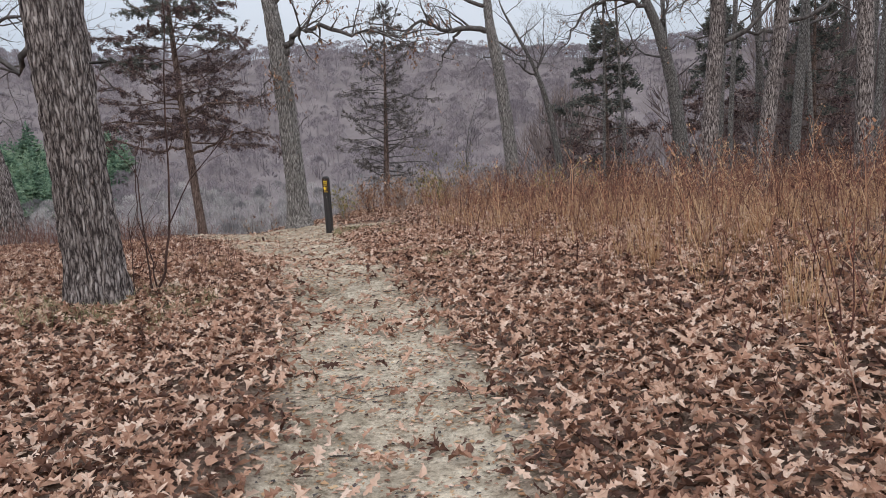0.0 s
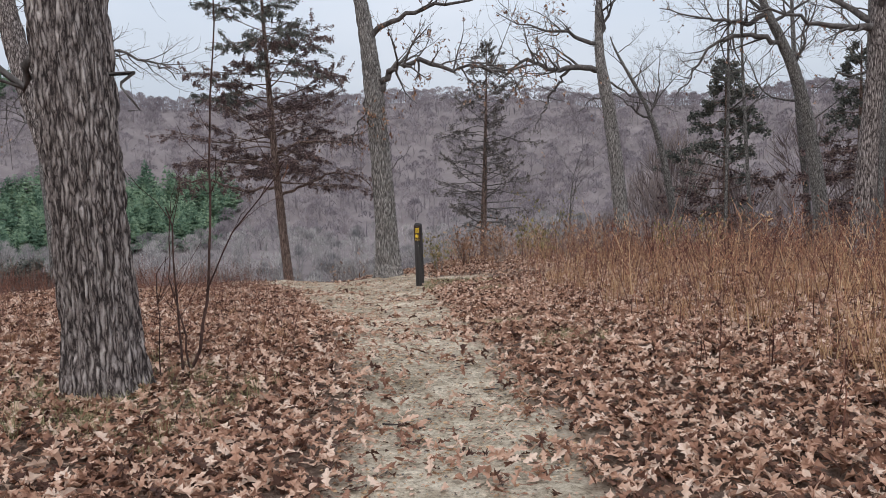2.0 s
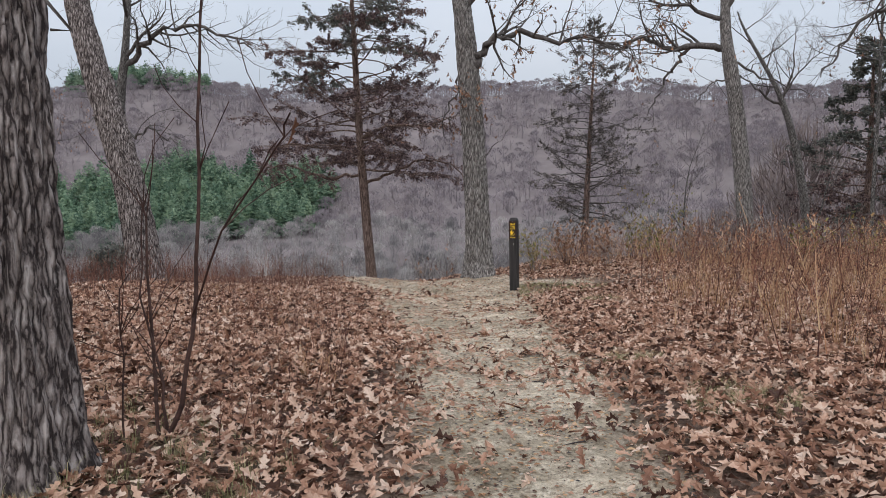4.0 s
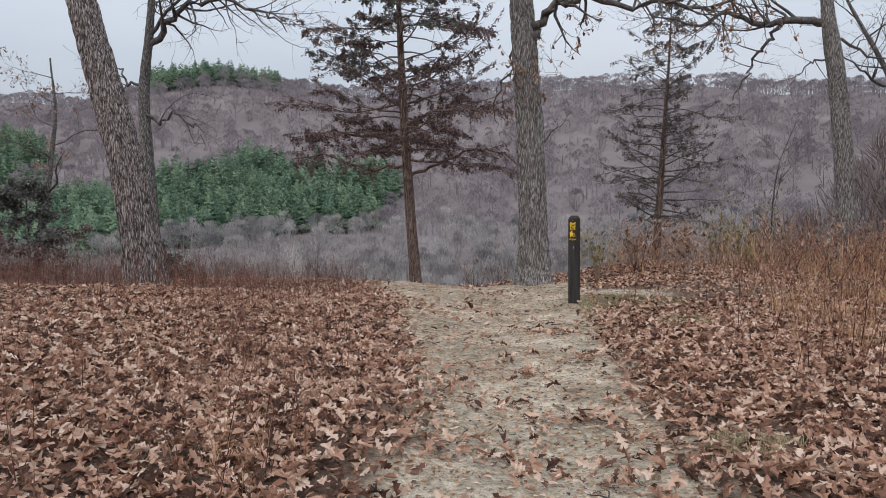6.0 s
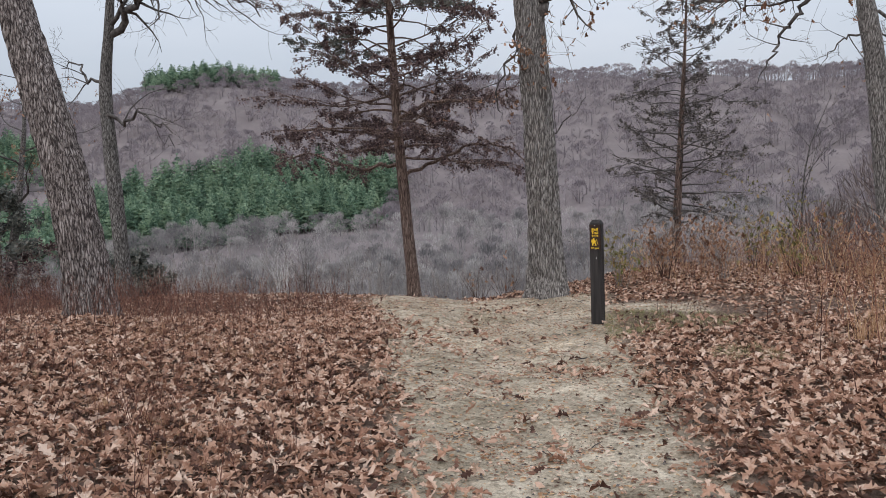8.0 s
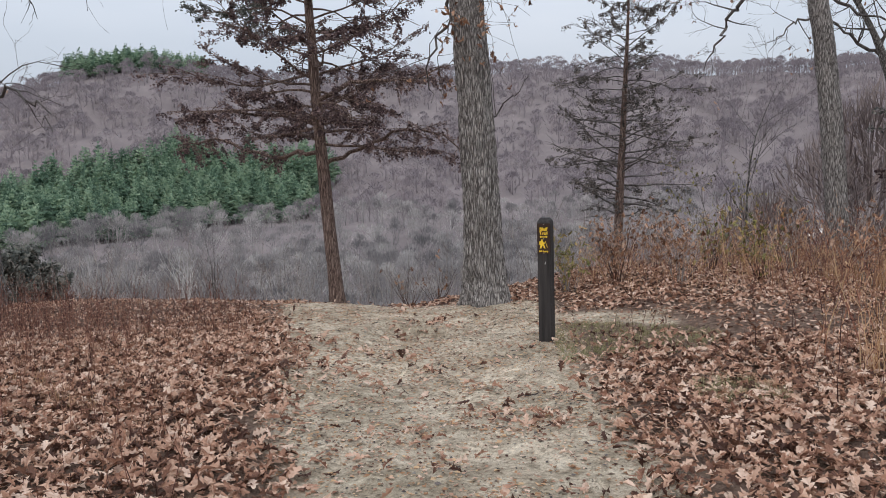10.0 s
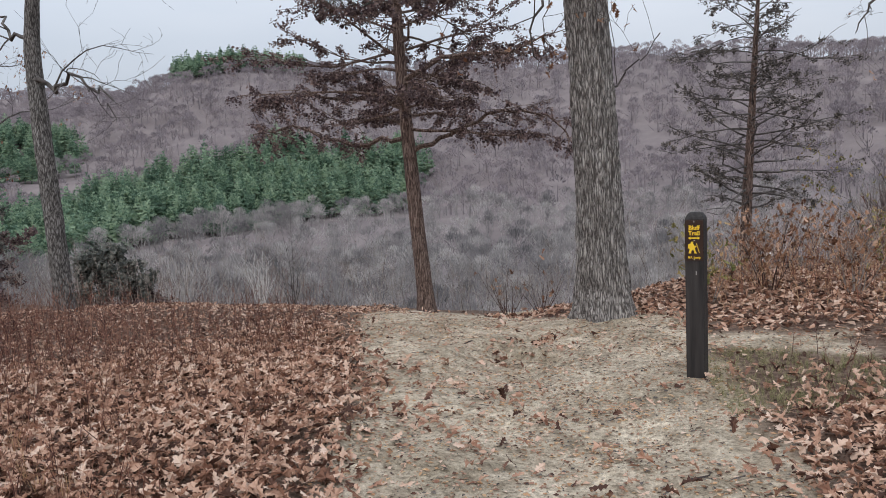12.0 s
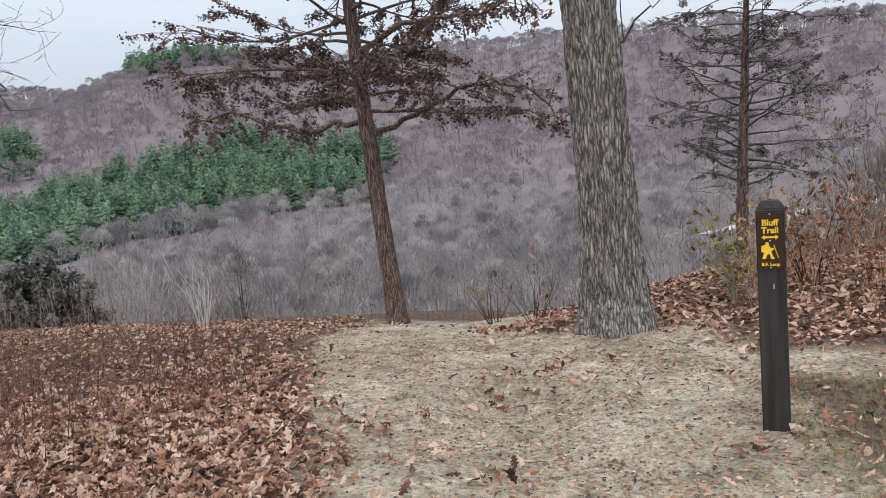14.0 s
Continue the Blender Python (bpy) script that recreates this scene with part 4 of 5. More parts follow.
chip.location = (0.012, -PW / 2 - 0.0006, PH - 0.50)


# ---- far woods ----
def scatter(soup_v, soup_f, form, pos, scale, yaw, squash):
    """Copies of a form's triangles at many places, as arrays."""
    v, f = form
    c, s = np.cos(yaw), np.sin(yaw)
    x = v[None, :, 0] * c[:, None] - v[None, :, 1] * s[:, None]
    y = v[None, :, 0] * s[:, None] + v[None, :, 1] * c[:, None]
    z = np.repeat(v[None, :, 2], len(pos), 0) * squash[:, None]
    w = np.stack([x, y, z], -1) * scale[:, None, None] + pos[:, None, :]
    base = sum(len(q) for q in soup_v)
    soup_v.append(w.reshape(-1, 3))
    soup_f.append((f[None] + (np.arange(len(pos)) * len(v))[:, None, None]).reshape(-1, 3) + base)


def crown_form(rng, blades, tall, wide, width, trunk=True, dome=0.0):
    """A bare crown, one unit tall: slender upswept blades filling a rounded head."""
    v, f = [], []

    def blade(p, q, w):
        d = (q - p).normalized()
        s = d.cross(Vector((rng.gauss(0, 1), rng.gauss(0, 1), rng.gauss(0, 1)))).normalized() * w
        k = len(v)
        v.extend([tuple(p - s), tuple(p + s), tuple(q)])
        f.append((k, k + 1, k + 2))

    if trunk:
        blade(Vector((0, 0, -0.05)), Vector((0.02, 0, 0.75)), width * 1.6)
        blade(Vector((0, 0, -0.05)), Vector((0, 0.03, 0.7)), width * 1.6)
    for i in range(blades):
        a, r = rng.uniform(0, 6.283), math.sqrt(rng.random())
        t = rng.random()
        hgt = tall + (1 - tall) * t
        rad = wide * math.sqrt(max(0.02, 1 - (2 * t - 0.85) ** 2 / 1.4)) * r
        q = Vector((math.cos(a) * rad, math.sin(a) * rad, hgt))
        if rng.random() < dome:
            q = Vector((math.cos(a) * rad, math.sin(a) * rad, tall + (1 - tall) * (0.25 + 0.75 * math.sqrt(max(0.0, 1 - (rad / wide) ** 2)))))
            p = q.lerp(Vector((0, 0, 0.45)), rng.uniform(0.12, 0.35)) + Vector((rng.gauss(0, 0.03), rng.gauss(0, 0.03), 0))
        else:
            p = Vector((q.x * rng.uniform(0.3, 0.75), q.y * rng.uniform(0.3, 0.75), q.z - rng.uniform(0.10, 0.26)))
        blade(p, q, width * rng.uniform(0.5, 1.3))
    return np.array(v), np.array(f)


def pine_form(rng, tiers, per):
    v, f = [], []
    for i in range(tiers):
        t = (i + 0.5) / tiers
        z = 0.12 + 0.86 * t
        rad = 0.24 * (1 - t) ** 0.8 + 0.03
        for j in range(per):
            a = rng.uniform(0, 6.283)
            rr = rad * rng.uniform(0.7, 1.15)
            q = Vector((math.cos(a) * rr, math.sin(a) * rr, z + rng.uniform(-0.02, 0.06)))
            p = Vector((0, 0, z + rng.uniform(-0.03, 0.03)))
            s = Vector((-math.sin(a), math.cos(a), rng.uniform(-0.5, 0.5))) * rr * 0.4
            k = len(v)
            v.extend([tuple(p), tuple(q + s), tuple(q - s), tuple(q + Vector((0, 0, -0.05)))])
            f.extend([(k, k + 1, k + 2), (k + 1, k + 3, k + 2)])
    v.append((0, 0, 1.0))
    k = len(v)
    v.extend([(0.02, 0, 0), (-0.02, 0, 0)])
    f.append((k - 1, k, k + 1))
    return np.array(v), np.array(f)


def woods(name, mat, forms, xs, ys, size, seed, label, sink=0.3):
    rs = np.random.RandomState(seed)
    sv, sf = [], []
    zs = height(xs, ys)
    pick = rs.randint(0, len(forms), len(xs))
    sc = rs.uniform(size[0], size[1], len(xs))
    yaw = rs.uniform(0, 6.283, len(xs))
    sq = rs.uniform(0.85, 1.15, len(xs))
    for i, form in enumerate(forms):
        k = pick == i
        if k.any():
            scatter(sv, sf, form, np.stack([xs, ys, zs - sink], -1)[k], sc[k], yaw[k], sq[k])
    me = tri_mesh(name, np.concatenate(sv), np.concatenate(sf), mat)
    tones = np.concatenate([np.repeat(rs.random_sample((pick == i).sum()), len(form[0])) for i, form in enumerate(forms)])
    me.attributes.new("tone", "FLOAT", "POINT").data.foreach_set("value", np.ascontiguousarray(tones, dtype=np.float32))
    return tagged(new(name, me), label, "woods", kind="stuff")


def polar(n, r0, r1, az0, az1, seed, power=1.0):
    rs = np.random.RandomState(seed)
    r = r0 + (r1 - r0) * rs.random_sample(n) ** power
    a = np.radians(rs.uniform(az0, az1, n))
    return -2 - np.sin(a) * r, 14 + np.cos(a) * r, np.degrees(a), r


def pine_zone(x, y):
    az = np.degrees(np.arctan2(-(x + 2), y - 14))
    d = np.hypot(x + 2, y - 14)
    w = 14 * wave(x, y, 40, 7) + 6 * wave(x, y, 13, 8)
    lower = np.interp(az, [22, 27, 35, 45, 53, 65], [430, 420, 402, 382, 330, 290]) + 0.6 * w
    upper = np.interp(az, [22, 27, 35, 45, 53, 65], [530, 556, 545, 512, 490, 474]) + w
    band = (az > 26.0 + 0.1 * w) & (d > lower) & (d < upper)
    second = (az > 50.5 + 0.12 * w) & (d > 560 + w) & (d < 690 + w)
    ridge = (az > 34.0) & (az < 43.2) & (d > 745) & (d < 860)
    return band | second | ridge


def road_line(u):
    """The pale valley road, u from 0 to 1 along it."""
    a = np.radians(2.5 - 18 * u)
    r = 292 + 105 * u + 9 * np.sin(u * 7)
    return -2 - np.sin(a) * r, 14 + np.cos(a) * r


def off_road(x, y):
    """Clear of the road and of the open strip before it."""
    az = np.degrees(np.arctan2(-(x + 2), y - 14))
    u = (2.5 - az) / 18
    r = 292 + 105 * u + 9 * np.sin(u * 7)
    d = np.hypot(x + 2, y - 14)
    return ~((u > -0.05) & (u < 1.05) & (d > r - 60 - 30 * u) & (d < r + 7))


frng = random.Random(77)
far_forms = [crown_form(frng, 95, 0.25, 0.46, 0.020, True, 0.85) for _ in range(5)]
mid_forms = [crown_form(frng, 190, 0.2, 0.40, 0.0085, True, 0.75) for _ in range(5)]
near_forms = [crown_form(frng, 420, 0.15, 0.34, 0.0036, True, 0.45) for _ in range(4)]
pine_forms = [pine_form(frng, 9, 7) for _ in range(5)]

fx, fy, _, fr = polar(6200, 400, 900, -52, 66, 5, 0.8)
keep = ~pine_zone(fx, fy) & off_road(fx, fy)
woods("hill_woods", HAZED_TWIG, far_forms, fx[keep], fy[keep], (10, 16), 6, "leafless deciduous woods covering the far hillside, in haze-tinted grey")
fx, fy, _, fr = polar(1600, 1000, 1420, 30, 64, 15)
woods("ridge_woods", HAZED_TWIG, far_forms, fx, fy, (12, 18), 16, "leafless woods on the distant ridge")
fx, fy, _, fr = polar(2600, 120, 400, -50, 66, 7, 0.75)
keep = ~pine_zone(fx, fy) & off_road(fx, fy)
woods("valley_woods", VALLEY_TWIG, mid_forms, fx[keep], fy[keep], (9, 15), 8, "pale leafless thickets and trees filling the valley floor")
fx, fy, _, fr = polar(420, 52, 125, -42, 66, 9)
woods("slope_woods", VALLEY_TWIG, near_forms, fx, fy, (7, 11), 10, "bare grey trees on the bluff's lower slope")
fx, fy, _, fr = polar(150, 26, 60, -64, -6, 19)
keep = fy > np.interp(fx, LIP_X, LIP_Y) + 2
woods("woodland_thicket", SLOPE_TWIG, near_forms, fx[keep], fy[keep], (5, 10), 20, "brownish leafless young trees crowding the slope")
fx, fy, _, fr = polar(26000, 300, 880, 22, 66, 11)
keep = pine_zone(fx, fy)
woods("pine_plantation", HAZED_PINE, pine_forms, fx[keep][:2900], fy[keep][:2900], (13, 21), 12, "conifer plantation on the far slope, in haze-paled green", 0.5)


u = np.linspace(0, 1, 60)
rx, ry = road_line(u)
side = np.stack([np.gradient(ry), -np.gradient(rx)], -1)
side /= np.linalg.norm(side, axis=1)[:, None]
rv = []
for k in (-3.2, -1.5, 0, 1.5, 3.2):
    qx, qy = rx + side[:, 0] * k, ry + side[:, 1] * k
    rv.append(np.stack([qx, qy, height(qx, qy) + 0.35 - 0.02 * abs(k)], -1))
rv = np.concatenate(rv)
ri = (np.arange(4)[:, None] * 60 + np.arange(59)[None]).ravel()
rf = np.concatenate([np.stack([ri, ri + 1, ri + 61], -1), np.stack([ri, ri + 61, ri + 60], -1)])
tagged(new("gravel_road", tri_mesh("gravel_road", rv, rf, PALE_GRAVEL, True)), "pale gravel road crossing the valley floor", "road", kind="structure")


# ---- leaf litter ----
def litter(name, n, area, seed, size, forms, label, edge=True):
    rs = np.random.RandomState(seed)
    x = rs.uniform(area[0], area[1], n)
    y = rs.uniform(area[2], area[3], n)
    b = trail_depth(x, y) + 0.12 * wave(x, y, 0.45, 23) + 0.07 * wave(x, y, 0.16, 24)
    p = np.where(b > 0.3, np.where(wave(x, y, 0.55, 21) + 0.5 * wave(x, y, 0.2, 22) > np.where(y < 12, 0.25, 0.5), 0.22, np.where(y < 12, 0.035, 0.015)), np.where(b > 0.1, 0.2, np.where(b > -0.25, 0.55, 1.0)))
    p = p * np.where(np.hypot(x + 1.5, (y - 17.5) * 1.3) < 1.25, 0.3, 1)
    p = p * np.where(y > np.interp(x, LIP_X, LIP_Y) + 5, 0.3, 1)
    p = np.maximum(p, 0.6 * (np.hypot((x + 4.05) / 0.5, (y - 18.6) / 0.3) < 1))
    p = np.maximum(p, 0.8 * (np.hypot((x + 4.4) / 1.1, (y - 21.0) / 0.4) < 1))
    p = np.maximum(p, 0.7 * (np.hypot((x + 2.6) / 0.8, (y - 20.2) / 0.4) < 1))
    # fewer leaves deep in the brush
    p = p * np.where((b < -2.6) & (x > 0), 0.55, 1)
    # thinning out towards the ends of the layer
    rim = np.minimum(np.minimum(x - area[0], area[1] - x), np.minimum(y - area[2], area[3] - y)) + 0.3 * wave(x, y, 0.9, 31)
    p = p * smooth01(rim / 1.2)
    k = rs.random_sample(n) < p
    x, y = x[k], y[k]
    z = height(x, y)
    m = len(x)
    sv, sf, base = [], [], 0
    pick = rs.randint(0, len(forms), m)
    for i, (v, f) in enumerate(forms):
        q = np.where(pick == i)[0]
        if not len(q):
            continue
        s = rs.uniform(size[0], size[1], len(q))
        a, t1, t2 = rs.uniform(0, 6.283, len(q)), rs.normal(0, 0.42, len(q)), rs.normal(0, 0.42, len(q))
        vx, vy, vz = v[None, :, 0] * rs.uniform(0.6, 1.0, len(q))[:, None], v[None, :, 1] + 0 * s[:, None], v[None, :, 2] + 0 * s[:, None]
        vy, vz = vy * np.cos(t1)[:, None] - vz * np.sin(t1)[:, None], vy * np.sin(t1)[:, None] + vz * np.cos(t1)[:, None]
        vx, vz = vx * np.cos(t2)[:, None] + vz * np.sin(t2)[:, None], -vx * np.sin(t2)[:, None] + vz * np.cos(t2)[:, None]
        wx = (vx * np.cos(a)[:, None] - vy * np.sin(a)[:, None]) * s[:, None] + x[q][:, None]
        wy = (vx * np.sin(a)[:, None] + vy * np.cos(a)[:, None]) * s[:, None] + y[q][:, None]
        wz = vz * s[:, None]
        wz = wz - wz.min(1)[:, None] * 0.75 + z[q][:, None] + rs.uniform(0.0, 0.045, len(q))[:, None]
        sv.append(np.stack([wx, wy, wz], -1).reshape(-1, 3))
        sf.append((f[None] + (np.arange(len(q)) * len(v))[:, None, None]).reshape(-1, 3) + base)
        base += len(q) * len(v)
    return tagged(new(name, tri_mesh(name, np.concatenate(sv), np.concatenate(sf), LITTER)), label, "leaves", kind="stuff")


def simple_leaf(curl):
    v = np.array([(0, -0.5, 0), (0.26, -0.12, 0.10 * curl), (0.30, 0.2, 0.14 * curl), (0, 0.5, 0), (-0.30, 0.2, 0.14 * curl), (-0.26, -0.12, 0.10 * curl), (0, 0.0, -0.03 * curl)])
    return v, np.array([(6, 0, 1), (6, 1, 2), (6, 2, 3), (6, 3, 4), (6, 4, 5), (6, 5, 0)])


FLAT_FORMS = [simple_leaf(c) for c in (0.6, 1.6, -0.8)]
litter("leaf_litter", 112000, (-7.8, 5.4, -0.4, 18.0), 31, (0.06, 0.13), LEAF_FORMS, "thick layer of curled brown oak leaves on the ground")
litter("leaf_litter", 112000, (-14.5, 9.5, -0.8, 23.6), 32, (0.035, 0.085), FLAT_FORMS, "brown fallen leaves spread over the bluff top")
litter("leaf_litter", 16000, (-8.5, -3.4, 12.5, 19.5), 33, (0.05, 0.112), LEAF_FORMS, "thick layer of curled brown oak leaves on the bank")

litter("leaf_litter", 17000, (-6, 4.6, 18.6, 24.4), 34, (0.05, 0.11), FLAT_FORMS, "fallen leaves round the oak and under the edge brush")


def trail_scatter(name, n, seed, size, forms, mat, label, category, lift, inside=0.05):
    rs = np.random.RandomState(seed)
    x, y = rs.uniform(-7, 3, n), rs.uniform(0.5, 20.5, n)
    c = 0.5 + 0.5 * wave(x, y, 0.5, 11) + 0.3 * wave(x, y, 0.2, 12)
    k = (trail_depth(x, y) > inside - 0.1) & (rs.random_sample(n) < 0.15 + 0.7 * np.clip(c, 0, 1))
    x, y = x[k], y[k]
    sv, sf = [], []
    pick = rs.randint(0, len(forms), len(x))
    pos = np.stack([x, y, height(x, y) + lift], -1)
    sc, yaw, sq = rs.uniform(size[0], size[1], len(x)) * (0.5 + rs.random_sample(len(x))), rs.uniform(0, 6.283, len(x)), rs.uniform(0.6, 1.4, len(x))
    for i, form in enumerate(forms):
        q = pick == i
        scatter(sv, sf, form, pos[q], sc[q], yaw[q], sq[q])
    return tagged(new(name, tri_mesh(name, np.concatenate(sv), np.concatenate(sf), mat)), label, category, kind="stuff")


def pebble_form(rng):
    bm = bmesh.new()
    bmesh.ops.create_icosphere(bm, subdivisions=1, radius=0.5)
    v = np.array([tuple(q.co) for q in bm.verts]) * np.array([1, rng.uniform(0.6, 0.9), rng.uniform(0.35, 0.6)])
    v = v * (1 + 0.25 * np.array([[rng.random()] for _ in range(len(v))]))
    f = np.array([[q.index for q in face.verts] for face in bm.faces])
    bm.free()
    return v, f


def twig_form(rng):
    pts = [(-0.5, 0, 0.02), (-0.15, rng.gauss(0, 0.05), 0.03), (0.2, rng.gauss(0, 0.07), 0.03), (0.5, rng.gauss(0, 0.1), 0.02)]
    return tube(pts, [0.03, 0.028, 0.02, 0.01], 4)


BITS = [(np.array([(-0.5, 0.05 * k, 0), (0.05, -0.3, 0.12), (0.5, 0, 0.02), (-0.05, 0.3, 0.1 * k)]), np.array([(0, 1, 2), (0, 2, 3)])) for k in (1, -1, 2)]
drng = random.Random(9)
trail_scatter("leaf_crumbs", 150000, 35, (0.011, 0.036), BITS, LITTER, "crumbled leaf bits trodden into the dirt", "leaves", 0.006)
trail_scatter("grey_crumbs", 110000, 36, (0.01, 0.038), BITS, DRY_GRASS, "grey bits of grass and leaf on the dirt", "debris", 0.005)
trail_scatter("dark_crumbs", 42000, 39, (0.010, 0.032), BITS, TWIG, "dark rotted leaf bits trodden into the dirt", "debris", 0.007)
trail_scatter("pebbles", 14000, 37, (0.008, 0.022), [pebble_form(drng) for _ in range(4)], PEBBLE, "small pale pebbles in the trail", "pebbles", 0.001)
trail_scatter("fallen_twigs", 2400, 38, (0.04, 0.13), [twig_form(drng) for _ in range(5)], TWIG, "short fallen twigs on the trail", "twigs", 0.004)


# ---- dry forbs, grass, brush ----
def stem_form(rng, tall, lean, branches, heads, blade=0.0055):
    """One dry stalk with side twigs and seed heads, one unit tall."""
    v, f = [], []

    def ribbon(p, q, w0, w1):
        d = (q - p).normalized()
        s = d.cross(Vector((rng.gauss(0, 1), rng.gauss(0, 1), 0.2))).normalized()
        k = len(v)
        v.extend([tuple(p - s * w0), tuple(p + s * w0), tuple(q + s * w1), tuple(q - s * w1)])
        f.extend([(k, k + 1, k + 2), (k, k + 2, k + 3)])

    p = Vector((0, 0, -0.03))
    d = Vector((rng.gauss(0, lean), rng.gauss(0, lean), 1)).normalized()
    n = 4
    nodes = [p]
    for i in range(n):
        d = (d + Vector((rng.gauss(0, 0.07), rng.gauss(0, 0.07), 0))).normalized()
        q = p + d * (1.0 / n)
        ribbon(p, q, blade * (1 - i / n * 0.7), blade * (1 - (i + 1) / n * 0.7))
        nodes.append(q)
        p = q
    for b in range(branches):
        t = rng.uniform(0.35, 1.0) * n
        k = min(int(t), n - 1)
        q = nodes[k].lerp(nodes[k + 1], t - k)
        a = rng.uniform(0, 6.283)
        e = q + Vector((math.cos(a) * 0.5, math.sin(a) * 0.5, rng.uniform(0.4, 1.1))) * rng.uniform(0.06, 0.2)
        ribbon(q, e, blade * 0.6, blade * 0.3)
        for h in range(heads):
            o = e + Vector((rng.gauss(0, 0.014), rng.gauss(0, 0.014), rng.gauss(0, 0.014)))
            ribbon(o, o + Vector((rng.gauss(0, 0.014), rng.gauss(0, 0.014), 0.016)), 0.006, 0.004)
    return np.array(v), np.array(f)


def tuft_form(rng, blades, spread, width):
    v, f = [], []
    for i in range(blades):
        a, r = rng.uniform(0, 6.283), rng.random() * spread * 0.35
        p = Vector((math.cos(a) * r, math.sin(a) * r, -0.02))
        a += rng.gauss(0, 0.6)
        h = rng.uniform(0.45, 1.0)
        m = p + Vector((math.cos(a) * spread * 0.4 * h, math.sin(a) * spread * 0.4 * h, 0.62 * h))
        q = m + Vector((math.cos(a) * spread * 0.6 * h, math.sin(a) * spread * 0.6 * h, rng.uniform(-0.05, 0.38) * h))
        s = Vector((-math.sin(a), math.cos(a), 0)) * width
        k = len(v)
        v.extend([tuple(p - s), tuple(p + s), tuple(m + s * 0.7), tuple(m - s * 0.7), tuple(q)])
        f.extend([(k, k + 1, k + 2), (k, k + 2, k + 3), (k + 3, k + 2, k + 4)])
    return np.array(v), np.array(f)


def plants(name, mat, forms, x, y, size, seed, label, category="dry plants"):
    rs = np.random.RandomState(seed)
    sv, sf = [], []
    z = height(x, y)
    pick = rs.randint(0, len(forms), len(x))
    sc, yaw, sq = rs.uniform(size[0], size[1], len(x)), rs.uniform(0, 6.283, len(x)), rs.uniform(0.9, 1.1, len(x))
    for i, form in enumerate(forms):
        k = pick == i
        if k.any():
            scatter(sv, sf, form, np.stack([x, y, z], -1)[k], sc[k], yaw[k], sq[k])
    return tagged(new(name, tri_mesh(name, np.concatenate(sv), np.concatenate(sf), mat)), label, category, kind="stuff")


def patch(n, area, seed, test):
    rs = np.random.RandomState(seed)
    x, y = rs.uniform(area[0], area[1], n), rs.uniform(area[2], area[3], n)
    clump = 0.5 + 0.5 * wave(x, y, 0.8, 3) + 0.35 * wave(x, y, 0.3, 4)
    k = test(x, y, trail_depth(x, y), clump, rs.random_sample(n))
    return x[k], y[k]


prng = random.Random(5)
stems = [stem_form(prng, 1, 0.17, 8, 2) for _ in range(8)]
bare_stems = [stem_form(prng, 1, 0.14, 4, 1) for _ in range(6)]
tufts = [tuft_form(prng, 17, 0.5, 0.007) for _ in range(5)]

x, y = patch(15000, (-0.5, 17, 1.5, 27), 51, lambda x, y, b, c, r: (b < -0.9 - 0.8 * c) & (r < (0.1 + 0.6 * c) * np.where(b < -2.2, 0.9, 0.6) * np.where(y > 13, 0.5, 1)))
plants("dry_forbs", DRY_STEM, stems, x, y, (0.25, 1.2), 52, "dense stand of dry tawny forb stalks")
x, y = patch(15000, (-0.5, 17, 1.5, 27), 151, lambda x, y, b, c, r: (b < -0.9 - 0.5 * c) & (r < (0.75 - 0.45 * c) * np.where(b < -2.2, 0.8, 0.5) * np.where(y > 13, 0.6, 1)))
plants("dry_forbs", STALK, stems + bare_stems, x, y, (0.35, 1.05), 152, "dark reddish dry stalks mixed through the brush")
x, y = patch(9000, (0, 17, 1.5, 26), 53, lambda x, y, b, c, r: (b < -1.5 - 0.6 * c) & (r < 0.65 * c))
plants("dry_grass", DRY_GRASS, tufts, x, y, (0.25, 0.55), 54, "tawny dry grass among the forb stalks")
x, y = patch(16000, (-15, -1, 6.5, 19.5), 55, lambda x, y, b, c, r: (b < -0.4) & (np.hypot(x + 2.28, y - 6.42) > 0.5) & (r < 0.06 + 0.55 * np.clip(c - 0.3, 0, 1) + 0.5 * (x < -6) * (y > 14)))
plants("dry_forbs", STALK, bare_stems + stems[:2], x, y, (0.22, 0.65), 56, "thin dark red-brown stalks standing out of the leaf litter")
x, y = patch(4200, (-2.6, 14, 19.2, 24.5), 57, lambda x, y, b, c, r: (b < -0.35) & (y > 19.6) & (np.hypot(x + 3.6, y - 20.07) > 0.7) & (r < 0.35 + 0.6 * c))
plants("dry_forbs", DRY_STEM, stems, x, y, (0.3, 0.75), 58, "dry brush behind the trail's branch")
x, y = patch(8500, (-3.4, 0.8, 16.0, 18.5), 59, lambda x, y, b, c, r: (b < 0.25) & (np.hypot(x + 1.9, (y - 17.45) * 1.5) < 1.45) & (r < 0.2 + 0.6 * c))
plants("green_grass", GREEN_GRASS, tufts, x, y, (0.04, 0.09), 60, "short green grass round the foot of the post", "grass")
x, y = patch(900, (-4.2, 3, 4, 18), 61, lambda x, y, b, c, r: (np.abs(b + 0.15) < 0.3) & (c > 0.75))
plants("green_grass", GREEN_GRASS, tufts, x, y, (0.04, 0.09), 62, "thin green grass along the trail's edge", "grass")
x, y = patch(260, (-3.1, -1.2, 5.3, 7.4), 63, lambda x, y, b, c, r: (np.hypot(x + 2.28, y - 6.42) > 0.3) & (r < 0.5))
plants("dry_grass", GREEN_GRASS, tufts, x, y, (0.10, 0.24), 64, "grass tufts at the foot of the shaggy trunk", "grass")
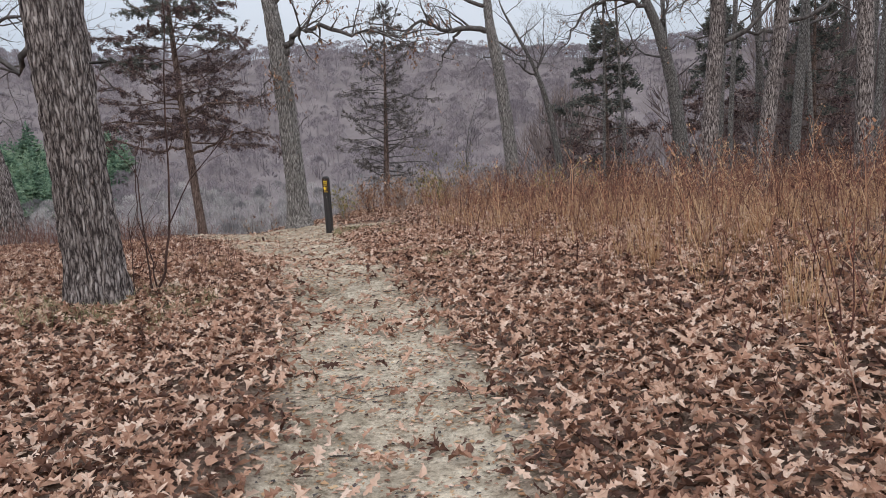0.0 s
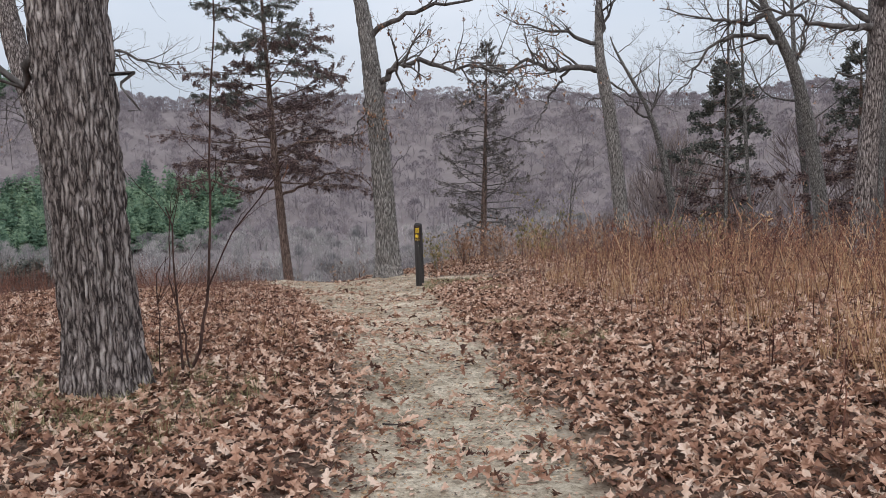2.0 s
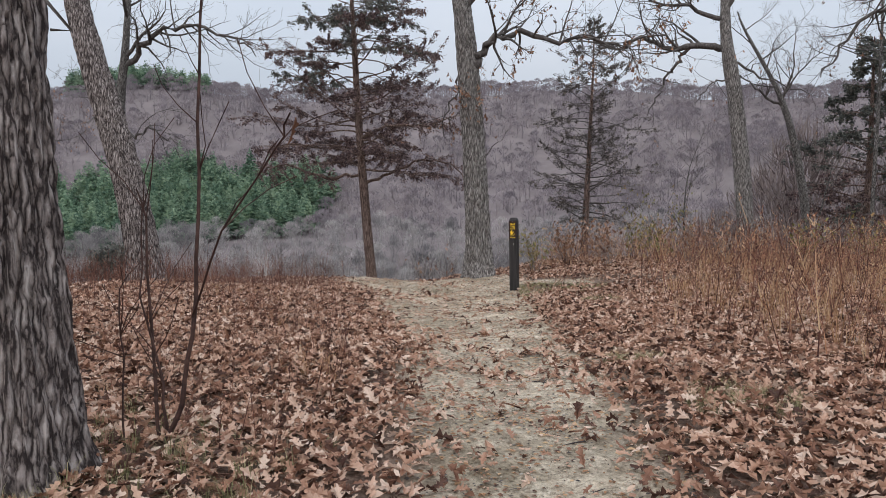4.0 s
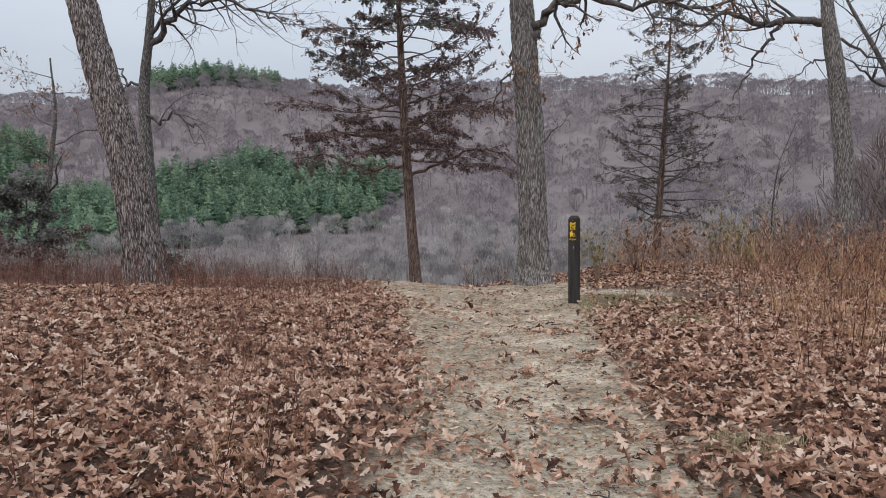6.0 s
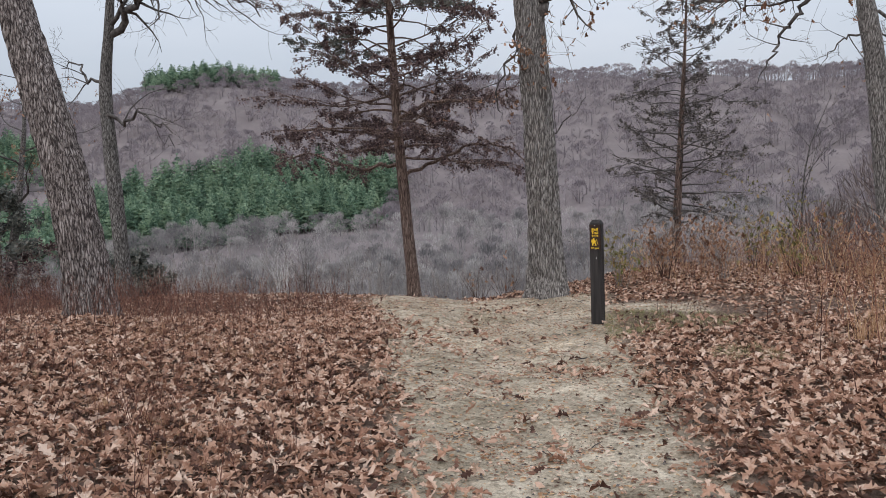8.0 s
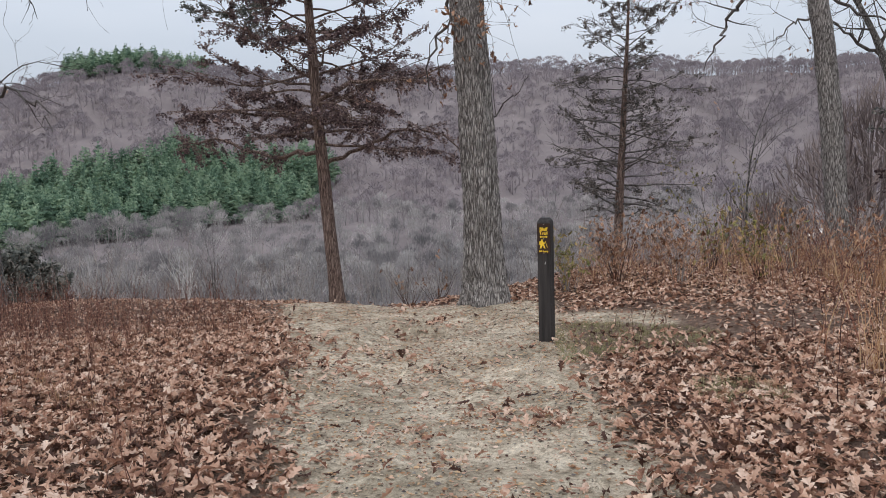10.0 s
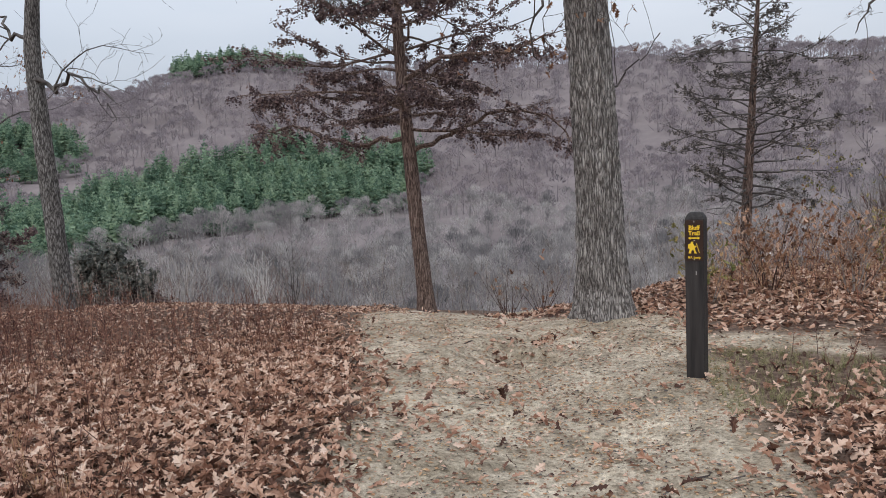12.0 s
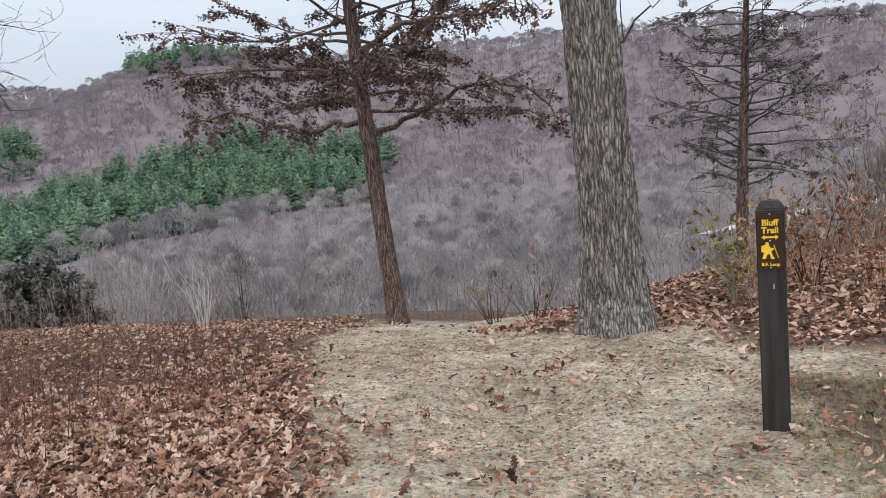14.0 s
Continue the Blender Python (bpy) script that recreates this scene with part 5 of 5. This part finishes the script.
for k, (cx, cy, rr) in enumerate(((0.75, 8.7, 0.55), (-1.75, 6.2, 0.7), (-2.2, 6.2, 0.6), (0.3, 10.2, 0.4), (-0.6, 15.4, 0.5))):
    x, y = patch(900, (cx - rr, cx + rr, cy - rr, cy + rr), 90 + k, lambda x, y, b, c, r: (np.hypot(x - cx, y - cy) < rr * (0.4 + 0.6 * c)) & (r < 0.3))
    plants("green_grass", GREEN_GRASS, tufts, x, y, (0.07, 0.16), 95 + k, "green grass tuft poking through fallen leaves", "grass")
x, y = patch(3000, (-8, -1, 6.5, 16), 105, lambda x, y, b, c, r: (b < -0.5) & (c > 0.85) & (r < 0.5))
plants("dry_grass", DRY_GRASS, tufts, x, y, (0.08, 0.24), 106, "pale dry grass wisps among the fallen leaves", "grass")
# grey thicket along the lip
x, y = patch(5200, (-24, 9, 19, 34), 65, lambda x, y, b, c, r: (y > np.interp(x, LIP_X, LIP_Y) + 1.6) & (y < np.interp(x, LIP_X, LIP_Y) + 11) & (r < 0.3 + 0.3 * c) & (b < -0.8))
plants("slope_thicket", PALE_TWIG, bare_stems + stems[:3], x, y, (0.5, 1.5), 66, "pale leafless thicket just below the bluff edge", "shrubs")


# ---- shrubs and saplings ----
def shrub(name, base, count, tall, r0, label, seed, mat=None, twig=None, leaf=None, spread=0.35, kids=5, level=1, leafy=0.0, category="shrub"):
    rng = random.Random(seed)
    x, y = base
    ob = thing(name, (x, y, ground_z(x, y) - 0.03), label, category)
    twigs, leaves = Soup(), Soup()
    for i in range(count):
        wood = Soup()
        a = rng.uniform(0, 6.283)
        d = Vector((math.cos(a) * spread * rng.random(), math.sin(a) * spread * rng.random(), 1))
        bough(wood, twigs, leaves, (math.cos(a) * 0.06, math.sin(a) * 0.06, 0), d, tall * rng.uniform(0.55, 1.05), r0 * rng.uniform(0.6, 1.1), rng, level, 0.2, 0.09, kids, leafy, 5, 0.25, 0.5)
        part("stem", wood.mesh("stem", mat or SAPLING_BARK), ob)
    if twigs.n:
        tagged(part("twig_growth", twigs.mesh("twig_growth", twig or TWIG), ob), kind="stuff")
    if leaves.n:
        tagged(part("foliage", leaves.mesh("foliage", leaf or HANG_LEAF), ob), kind="stuff")
    return ob


def sapling():
    """Dark stems beside the shaggy trunk; one tall and thin with a hanging leaf."""
    rng = random.Random(4)
    x, y = -2.06, 7.1
    ob = thing("sapling", (x, y, ground_z(x, y) - 0.03), "thin dark sapling with several crooked stems and one hanging leaf", "sapling")
    twigs, leaves = Soup(), Soup()
    for way, r in (([(0, 0, 0), (0.12, 0, 0.25), (0.2, 0, 0.6), (0.27, 0, 1.2), (0.31, 0, 1.9), (0.4, 0, 2.7), (0.38, 0, 3.6)], 0.017), ([(-0.02, 0, 0), (-0.05, 0, 0.4), (-0.06, 0.02, 1.2), (-0.09, 0, 1.35)], 0.013),
                   ([(0, 0.02, 0), (0.02, 0, 0.35), (-0.1, 0, 0.8), (-0.06, 0, 1.25)], 0.011), ([(-0.16, -0.1, 0), (-0.15, -0.1, 0.5), (-0.14, -0.1, 0.85)], 0.007), ([(0.2, 0, 0.7), (0.55, -0.25, 1.15), (1.0, -0.5, 1.5), (1.12, -0.61, 1.62)], 0.008)):
        pts, wood = [], Soup()
        for a, b in zip(way, way[1:]):
            for u in range(3):
                q = Vector(a).lerp(Vector(b), u / 3)
                pts.append((q.x + rng.gauss(0, 0.006), q.y + rng.gauss(0, 0.006), q.z))
        pts.append(way[-1])
        wood.add(*tube(pts, [max(0.85 * r * (1 - 0.8 * i / len(pts)), 0.004) for i in range(len(pts))], 6))
        for c in range(5):
            i = rng.randrange(len(pts) // 3, len(pts))
            d = Vector((rng.choice((-1, 1)) * rng.uniform(0.4, 1), rng.gauss(0, 0.4), 1))
            bough(wood, twigs, leaves, pts[min(i, len(pts) - 1)], d, rng.uniform(0.2, 0.55), 0.004, rng, 0)
        part("stem", wood.mesh("stem", SAPLING_BARK, True), ob)
    tagged(part("twig_growth", twigs.mesh("twig_growth", SAPLING_BARK), ob), kind="stuff")
    hang_leaf(leaves, Vector((1.12, -0.61, 1.60)), rng, 0.12)
    part("hanging_leaf", leaves.mesh("hanging_leaf", HANG_LEAF), ob, "single curled orange-brown leaf")


sapling()
shrub("bare_shrub", (-10.3, 23.1), 7, 1.5, 0.014, "small upright bare shrub at the bluff edge", 71, GREY_BARK)
shrub("white_shrub", (-10.2, 22.0), 12, 1.1, 0.014, "pale whitish bare shrub below the bank", 72, WHITE_TWIG, WHITE_TWIG)
shrub("bare_sapling", (1.05, 31.0), 1, 6.6, 0.05, "thin leafless young tree behind the brush", 73, GREY_BARK, TWIG, spread=0.05, kids=9, level=2, category="tree")
shrub("bare_sapling", (4.4, 29.0), 1, 6.0, 0.05, "thin leafless young tree behind the brush", 74, GREY_BARK, TWIG, spread=0.1, kids=9, level=2, category="tree")
shrub("yellow_shrub", (0.4, 31.5), 4, 3.2, 0.02, "sparse shrub with a few yellow-green leaves", 75, GREY_BARK, TWIG, YELLOW_LEAF, 0.3, 6, 2, 0.9)
for k, (sx, sy) in enumerate(((-2.5, 20.9), (-1.8, 21.4), (-0.9, 20.9), (0.3, 21.3), (1.6, 21.0), (-4.9, 21.8), (3.2, 21.8), (-5.6, 22.3), (-2.1, 22.6), (-0.4, 22.4), (0.9, 22.8), (2.4, 22.6), (4.6, 22.2), (6.0, 22.8), (-1.3, 23.5))):
    shrub("brush_shrub", (sx, sy), 12, 1.05 if k not in (5, 7) else 0.8, 0.008, "tangled leafless brush with russet leaves at the bluff edge", 80 + k, SAPLING_BARK if k % 2 else PALE_TWIG, PALE_TWIG, HANG_LEAF if k % 3 else YELLOW_LEAF, 0.55, 7, 1, 0.75 if k not in (5, 7) else 0.1)
